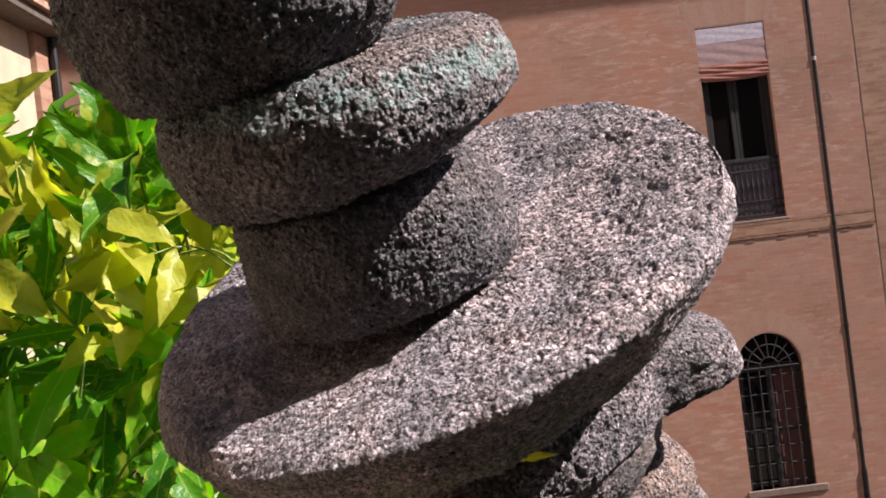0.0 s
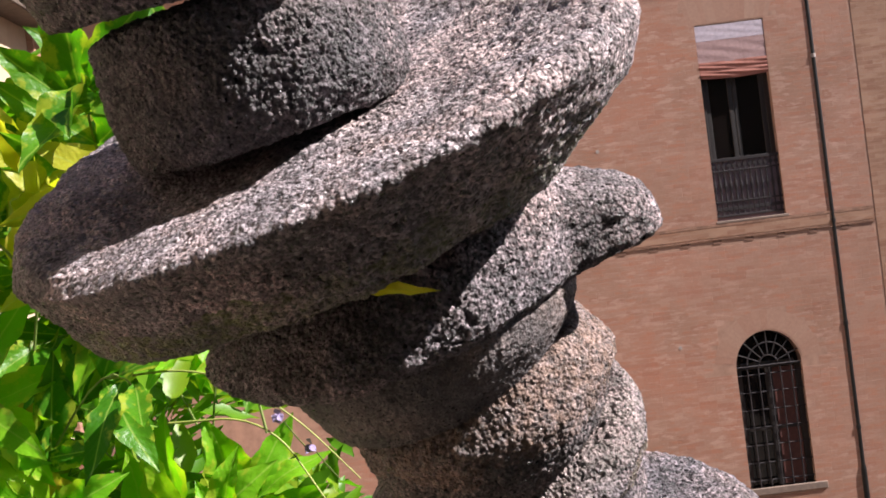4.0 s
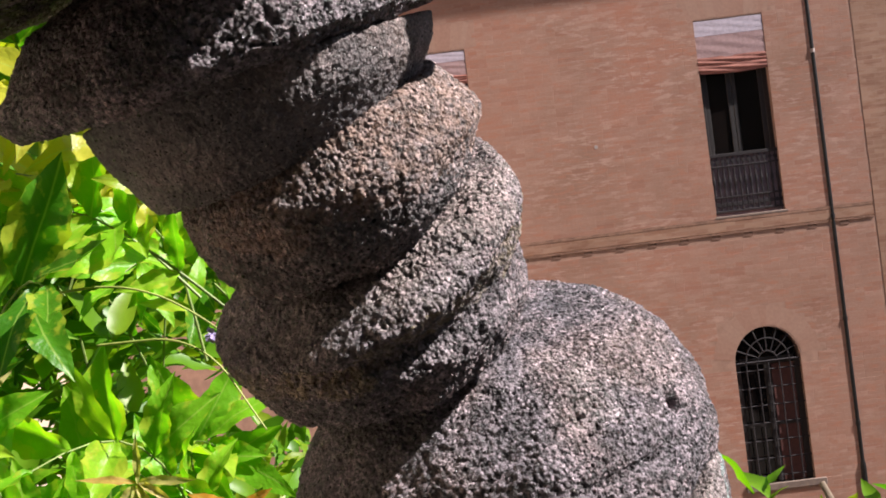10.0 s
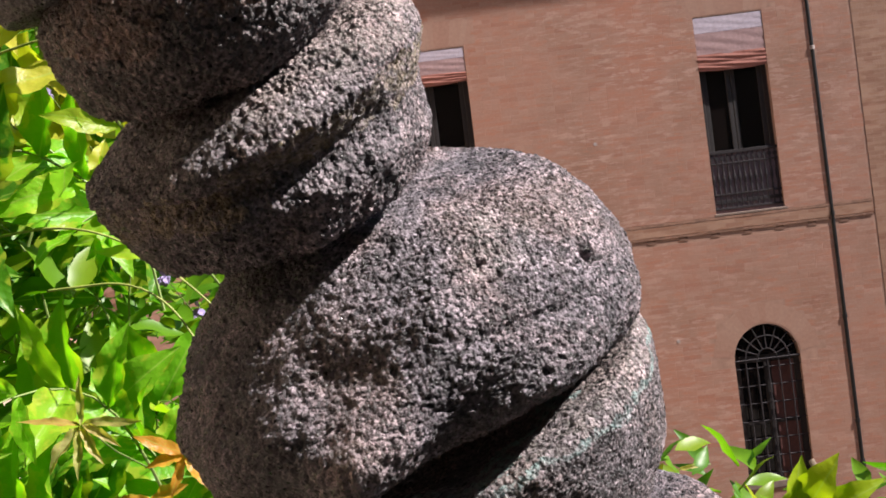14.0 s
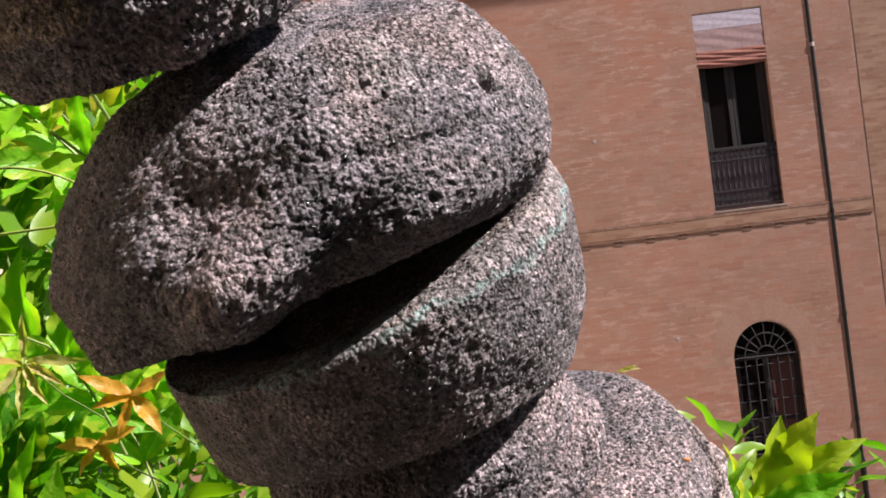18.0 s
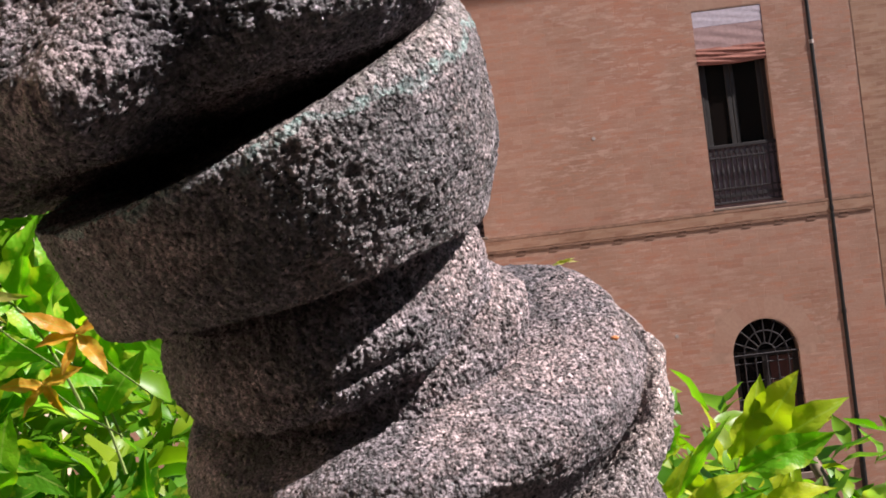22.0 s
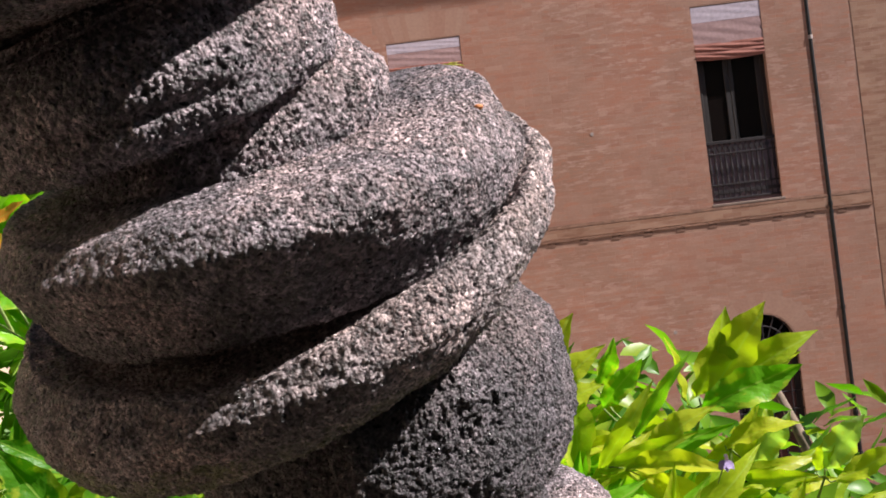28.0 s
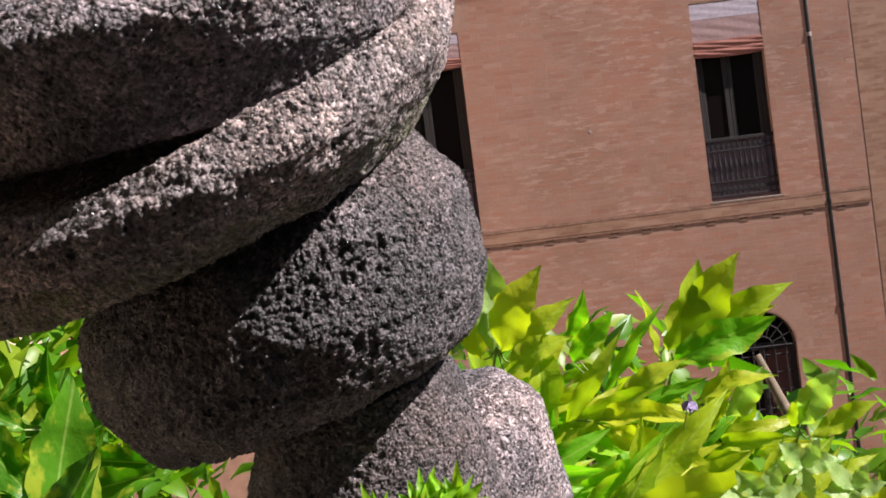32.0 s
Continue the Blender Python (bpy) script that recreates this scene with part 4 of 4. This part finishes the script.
# the raised tuft that stands out of it: broad leaves on three leaf stalks
def leafy_stalk(label, root, head, blades, seed):
    """A stalk from root to head with single leaves, each from a base to a tip (x, z), its depth, its breadth and its colour."""
    r = random.Random(seed)
    root, head = Vector(root), Vector(head)
    ob = thing("wisteria_shoot", label, "plant", group="wisteria shoots", at=Matrix.Translation(root))
    mid = root.lerp(head, 0.5) + Vector((0.006, 0.0, 0.004))
    part("stem", tube([Vector((0, 0, 0)), mid - root, head - root], [0.0018, 0.0014, 0.0009], 6), STEM, ob)
    for (bx, bz), (tx, tz), y, broad, key in blades:
        base, tip = Vector((bx, y + 0.008, bz)), Vector((tx, y - 0.008, tz))
        hub = head if (base - head).length < (base - mid).length else mid
        part("leaf_stalk", tube([hub - root, (hub + base) / 2 - root + Vector((0, 0.002, -0.003)), base - root], [0.0009, 0.0008, 0.0006], 5), STEM, ob)
        out = (tip - base).normalized()
        xx = out.cross(Vector((r.uniform(-0.1, 0.7), -0.6, r.uniform(0.4, 0.9)))).normalized()
        zz = xx.cross(out)
        k = (tip - base).length * 1.05
        lf = new("leaflet", r.choice(LEAVES[key]))
        lf.parent = ob
        p = base - root
        lf.matrix_local = Matrix(((xx.x, out.x, zz.x, p.x), (xx.y, out.y, zz.y, p.y), (xx.z, out.z, zz.z, p.z), (0, 0, 0, 1))) @ Matrix.Diagonal((k * broad, k, k, 1))


leafy_stalk("tall wisteria shoot with broad yellow-green leaves above the vine", (0.30, 0.93, 5.46), (0.335, 0.90, 5.555), (
    ((0.336, 5.558), (0.365, 5.626), 0.905, 0.95, "lime"), ((0.343, 5.562), (0.389, 5.630), 0.895, 1.1, "lime"), ((0.340, 5.560), (0.429, 5.605), 0.90, 0.75, "lime"),
    ((0.332, 5.552), (0.407, 5.584), 0.885, 0.85, "green"), ((0.326, 5.552), (0.318, 5.611), 0.91, 0.75, "lime"), ((0.338, 5.545), (0.414, 5.592), 0.91, 0.8, "lime")), 510)
leafy_stalk("narrow green wisteria shoot beside the pile", (0.24, 0.93, 5.45), (0.275, 0.90, 5.545), (
    ((0.278, 5.535), (0.327, 5.601), 0.895, 0.42, "green"), ((0.258, 5.560), (0.288, 5.599), 0.90, 0.9, "green"), ((0.256, 5.575), (0.274, 5.613), 0.91, 0.7, "green"),
    ((0.285, 5.522), (0.333, 5.563), 0.88, 0.9, "lime")), 511)
leafy_stalk("pale green wisteria shoot standing close behind the pile", (0.17, 0.93, 5.50), (0.20, 0.90, 5.58), (
    ((0.196, 5.575), (0.203, 5.652), 0.905, 1.1, "pale"), ((0.204, 5.575), (0.234, 5.640), 0.895, 1.2, "lime"), ((0.21, 5.565), (0.257, 5.615), 0.90, 1.0, "lime"),
    ((0.205, 5.56), (0.252, 5.588), 0.885, 1.1, "lime"), ((0.19, 5.57), (0.176, 5.635), 0.91, 1.1, "lime")), 514)
leafy_stalk("low wisteria shoot with pale green leaves", (0.33, 0.92, 5.42), (0.35, 0.89, 5.52), (
    ((0.345, 5.524), (0.400, 5.544), 0.88, 0.8, "lime"), ((0.37, 5.505), (0.402, 5.540), 0.90, 0.9, "pale"), ((0.355, 5.50), (0.375, 5.55), 0.895, 0.9, "lime")), 512)
leafy_stalk("low wisteria shoot with pale green leaves", (0.39, 0.92, 5.41), (0.42, 0.89, 5.49), (
    ((0.424, 5.495), (0.453, 5.535), 0.89, 0.95, "pale"), ((0.42, 5.49), (0.432, 5.52), 0.90, 0.9, "lime"), ((0.43, 5.485), (0.476, 5.51), 0.885, 0.9, "lime")), 513)


def leaf_mass(name, label, count, place, seed, lo=0.05, hi=0.075):
    """Countless leaves farther in, as one mesh."""
    r = random.Random(seed)
    src = [leaf_mesh("leaf_seed", LEAF_FAR, 900 + i, n=5, wide=0.17) for i in range(3)]
    shapes = [([v.co.copy() for v in m.vertices], [tuple(f.vertices) for f in m.polygons]) for m in src]
    for m in src:
        bpy.data.meshes.remove(m)
    verts, faces = [], []
    for _ in range(count):
        p = Vector(place(r))
        if bare_patch(*p):
            continue
        k = r.uniform(lo, hi)
        m = Matrix.LocRotScale(p, Euler((r.uniform(-0.2, 1.3), r.uniform(-0.8, 0.8), r.uniform(-1.9, 1.9))), (k, k, k))
        vs, fs = r.choice(shapes)
        o = len(verts)
        verts += [tuple(m @ v) for v in vs]
        faces += [tuple(o + q for q in f) for f in fs]
    me = bpy.data.meshes.new(name)
    me.from_pydata(verts, [], faces)
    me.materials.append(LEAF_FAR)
    me.shade_smooth()
    return tagged(new(name, me), label, "foliage", kind="stuff")


def rounded(r, lo, hi):
    """A point in a rounded mass between two corners."""
    while True:
        q = [r.uniform(-1, 1) for _ in range(3)]
        if abs(q[0]) ** 3 + abs(q[1]) ** 3 + abs(q[2]) ** 3 < 1.25 + r.uniform(-0.3, 0.3):
            return [(p + s) / 2 + (s - p) / 2 * v for p, s, v in zip(lo, hi, q)]


leaf_mass("wisteria_foliage", "dense wisteria leaves deeper in the vine, green darkened for shade", 13000,
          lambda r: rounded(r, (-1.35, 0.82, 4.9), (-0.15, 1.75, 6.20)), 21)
leaf_mass("wisteria_foliage", "dense wisteria leaves below the pile, green darkened for shade", 3200,
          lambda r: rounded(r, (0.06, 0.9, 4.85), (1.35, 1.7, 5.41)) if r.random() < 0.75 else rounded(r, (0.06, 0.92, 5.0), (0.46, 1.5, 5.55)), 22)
# woody stems that carry the vine
for x, y, top in ((-0.75, 1.32, 5.25), (0.72, 1.32, 5.0)):
    vine = thing("wisteria_vine", "twisted grey-brown woody trunk carrying the wisteria", "plant", group="wisteria vines", at=Matrix.Translation((x, y, 0)))
    part("trunk", tube([Vector((0.05 * math.sin(i * 0.9), 0.05 * math.cos(i * 0.7), top * i / 11)) for i in range(12)], [0.055 - 0.002 * i for i in range(12)], 10), WOODY, vine, smooth=True)
    for j in range(7):
        q = 2.4 * j
        way = Vector((math.cos(q) * 0.36, math.sin(q) * 0.24, 0.20 + 0.05 * j))
        foot = Vector((0.05 * math.sin(9.9), 0.05 * math.cos(7.7), top - 0.05))
        part("limb", tube([foot, foot + way * 0.5 + Vector((0, 0, 0.05)), foot + way], [0.022, 0.014, 0.005], 7), WOODY, vine, smooth=True)


def sprig(name, label, category, root, aims, size, key, seed, stem=True, wide=1.0, petals=False, reach=0.05):
    """A small plant: leaflets that fan out from the end of a short stalk."""
    r = random.Random(seed)
    root = Vector(root)
    ob = thing(name, label, category, at=Matrix.Translation(root))
    head = Vector((0, 0, 0))
    if stem:
        part("stem", tube([Vector((0.004, 0.10, -reach)), Vector((0.004, 0.04, -reach * 0.5)), head], [0.0006, 0.0005, 0.0003], 6), STEM, ob)
    for ax, az, ay in aims:
        out = Vector((ax, ay, az)).normalized()
        top = Vector((r.uniform(-0.3, 0.3), -0.8, 0.5)).normalized()
        xx = out.cross(top).normalized()
        zz = xx.cross(out)
        k = size * r.uniform(0.8, 1.15)
        m = Matrix(((xx.x * wide, out.x, zz.x, 0), (xx.y * wide, out.y, zz.y, 0), (xx.z * wide, out.z, zz.z, 0), (0, 0, 0, 1)))
        lf = new("petal" if petals else "leaflet", r.choice(LEAVES[key]))
        lf.parent = ob
        lf.matrix_local = m @ Matrix.Diagonal((k, k, k, 1))
    return ob


# young bronze tips, mauve buds and a pale spray among the wisteria
STAR = [(-1, 0.25, -0.2), (-0.7, -0.8, -0.3), (-0.1, -1.0, -0.4), (0.45, -0.9, -0.3), (1, 0.05, -0.2), (0.1, 1.0, -0.1), (0.8, -0.4, -0.3)]
sprig("wisteria_tip", "bronze star-shaped young wisteria tip", "plant", (-0.150, 0.645, 5.768), STAR, 0.036, "young", 1, wide=0.45)
sprig("wisteria_tip", "orange-bronze young wisteria leaves", "plant", (-0.092, 0.65, 5.742), [(-0.8, 0.5, -0.2), (0.9, 0.5, -0.2), (0.6, -0.8, -0.3), (-0.4, -0.9, -0.3), (-0.9, -0.1, -0.2)], 0.030, "amber", 2, wide=0.85)
sprig("wisteria_tip", "orange-bronze young wisteria leaves", "plant", (-0.118, 0.66, 5.715), [(-1, 0.1, -0.2), (0.9, 0.3, -0.2), (0.5, -0.8, -0.3), (-0.6, -0.7, -0.3)], 0.027, "amber", 3, wide=0.8)
for i, p in enumerate(((0.300, 0.72, 5.556), (-0.112, 0.72, 5.850), (-0.09, 0.715, 5.826), (-0.155, 0.74, 6.02), (-0.19, 0.76, 5.99))):
    sprig("wisteria_bud", "small mauve wisteria flower bud", "flower", p, [(0.1, -1, -0.2), (0.5, -0.8, -0.4), (-0.5, -0.7, -0.2), (0.0, 0.5, -0.6)], 0.0075, "mauve", 20 + i, wide=2.0, petals=True)
for i, (x, y, z) in enumerate(((0.318, 0.665, 5.512), (0.345, 0.675, 5.522), (0.368, 0.67, 5.508))):
    sprig("briar_spray", "pale green oval leaves of a briar spray", "plant", (x, y, z), [(-1, 0.25, -0.3), (1, 0.2, -0.3), (-0.5, 0.8, -0.2), (0.55, 0.8, -0.2), (0.1, -0.9, -0.4)], 0.022, "pale", 40 + i, wide=1.5)


def on_pile(across, away, down):
    return PILE @ Vector((across * 0.001, away * 0.001, -down * 0.001))


# sprout in a cleft of the lowest stones, yellow leaf caught under the dish
for i, (a, m, d, n) in enumerate(((-50, 186, 548, 7), (-40, 184, 552, 9), (-33, 185, 556, 8))):
    r = random.Random(70 + i)
    aims = [(math.cos(q), abs(math.sin(q)) + 0.25, r.uniform(-0.5, 0.2)) for q in (math.pi * (j + 0.5) / n for j in range(n))]
    sprig("sprout", "fresh green sprout growing between the lowest stones", "plant", on_pile(a, m, d), aims, 0.0115, "green", 60 + i, False, 0.6)
wedge = new("caught_leaf", LEAVES["yellow"][2])
m0, m1 = on_pile(-20.0, 189.0, 136.0), on_pile(-4.6, 189.0, 145.0)
yy = (m1 - m0).normalized()
xx = yy.cross(Vector((0.2, -0.8, 0.6))).normalized()
zz = xx.cross(yy)
wedge.matrix_world = Matrix(((xx.x, yy.x, zz.x, m0.x), (xx.y, yy.y, zz.y, m0.y), (xx.z, yy.z, zz.z, m0.z), (0, 0, 0, 1))) @ Matrix.Diagonal((0.010, 0.020, 0.012, 1))
tagged(wedge, "yellow leaf caught between dish and slab", "leaf")


# ---- bricks of the facade, laid in running bond ----
def brick_mesh(name, spans, material):
    """Bricks as shallow blocks proud of their mortar bed: (x0, x1, z0, z1, proud)."""
    verts, faces = [], []
    for x0, x1, z0, z1, proud in spans:
        o = len(verts)
        e = 0.0015
        verts += [(x0, FY, z0), (x1, FY, z0), (x1, FY, z1), (x0, FY, z1)]
        verts += [(x0 + e, FY - proud, z0 + e), (x1 - e, FY - proud, z0 + e), (x1 - e, FY - proud, z1 - e), (x0 + e, FY - proud, z1 - e)]
        faces += [(o + 4, o + 5, o + 6, o + 7)] + [(o + i, o + (i + 1) % 4, o + 4 + (i + 1) % 4, o + 4 + i) for i in range(4)]
    me = bpy.data.meshes.new(name)
    me.from_pydata(verts, [], faces)
    me.materials.append(material)
    return me


brng = random.Random(5)
ROW, LONG = 0.068, 0.27
rows_of_bricks, near_bricks = [], []
acx, ar = (ARCH[0] + ARCH[1]) / 2, (ARCH[1] - ARCH[0]) / 2
for j in range(int(9.6 / ROW)):
    z0 = 1.0 + j * ROW
    z1 = z0 + ROW - 0.0035
    if 5.5 < z0 + ROW / 2 < 5.84:
        continue
    x = -2.2 + (j % 2) * LONG / 2
    while x < 6.58:
        w = LONG if brng.random() < 0.8 else LONG / 2
        a, b = x + 0.0015, min(x + w - 0.0015, 6.61)
        x += w
        zc = (z0 + z1) / 2
        for lo, hi, zl, zh in ((*W1, *WZ), (*W2, *WZ), (ARCH[0], ARCH[1], ARCH[2] - 0.1, ARCH[3])):
            if zl - 0.03 < zc < zh + 0.02:
                if lo <= a and b <= hi:
                    a = b
                elif a < lo < b:
                    b = lo
                elif a < hi < b:
                    a = hi
        xc = (a + b) / 2
        if any(lo - 0.12 < xc < hi + 0.12 and WZ[1] < zc < WZ[1] + 0.44 for lo, hi in (W1, W2)):
            continue
        if zc > ARCH[3] - 0.1 and math.hypot((xc - acx) / (ar + 0.36), (zc - ARCH[3]) / (RISE + 0.36)) < 1:
            continue
        if b - a < 0.04:
            continue
        one = (a, b, z0, z1, 0.0005 + brng.random() * 0.0008)
        (near_bricks if 3.2 < xc < W1[0] and 6.2 < zc < 8.6 and len(near_bricks) < 130 or W1[1] < xc < 5.9 and 6.2 < zc < 8.6 else rows_of_bricks).append(one)
tagged(part_of := new("brickwork", brick_mesh("brickwork", rows_of_bricks, BRICKS)), "weathered bricks of the facade in running bond", kind="stuff")
part_of.parent = facade
for one in near_bricks:
    ob = new("brick", brick_mesh("brick", [one], BRICK_ONE))
    ob.parent = facade


# thin bare runners that arch out of the vine
for way in (((-0.24, 0.73, 5.890), (-0.16, 0.71, 5.893), (-0.10, 0.70, 5.855), (-0.055, 0.70, 5.80)), ((-0.22, 0.75, 6.02), (-0.165, 0.73, 6.025), (-0.14, 0.73, 5.965)), ((-0.20, 0.74, 5.85), (-0.12, 0.72, 5.85), (-0.08, 0.71, 5.78))):
    pts = [Vector(p) for p in way]
    for _ in range(3):
        pts = [pts[0]] + [q for p0, p1 in zip(pts, pts[1:]) for q in (p0.lerp(p1, 0.25), p0.lerp(p1, 0.75))] + [pts[-1]]
    n = len(pts)
    run = part("wisteria_runner", tube(pts, [0.0011 - 0.0006 * i / n for i in range(n)], 6), RUNNER, smooth=True)
    tagged(run, "thin yellow-green bare wisteria runner", "plant")
sprig("wisteria_tip", "pale green leaf tips behind the pile", "plant", on_pile(25.5, 275, 436.5), [(0.95, 0.25, -0.1), (0.9, 0.1, -0.2)], 0.009, "young", 91, False, 0.45)
# orange speck on the bun-shaped stone
bpy.context.view_layer.update()
found, near, face_way, _ = bun.closest_point_on_mesh(bun.matrix_world.inverted() @ on_pile(26, 217, 434))
spot = bmesh.new()
bmesh.ops.create_icosphere(spot, subdivisions=2, radius=0.0009, matrix=Matrix.LocRotScale(bun.matrix_world @ near, None, (1.3, 0.8, 0.8)))
tagged(part("fallen_bud", spot, plain("orange_bud", (0.62, 0.22, 0.07), 0.6, 0, 900, 0.2), smooth=True), "tiny orange bud lying on a stone", "bud")
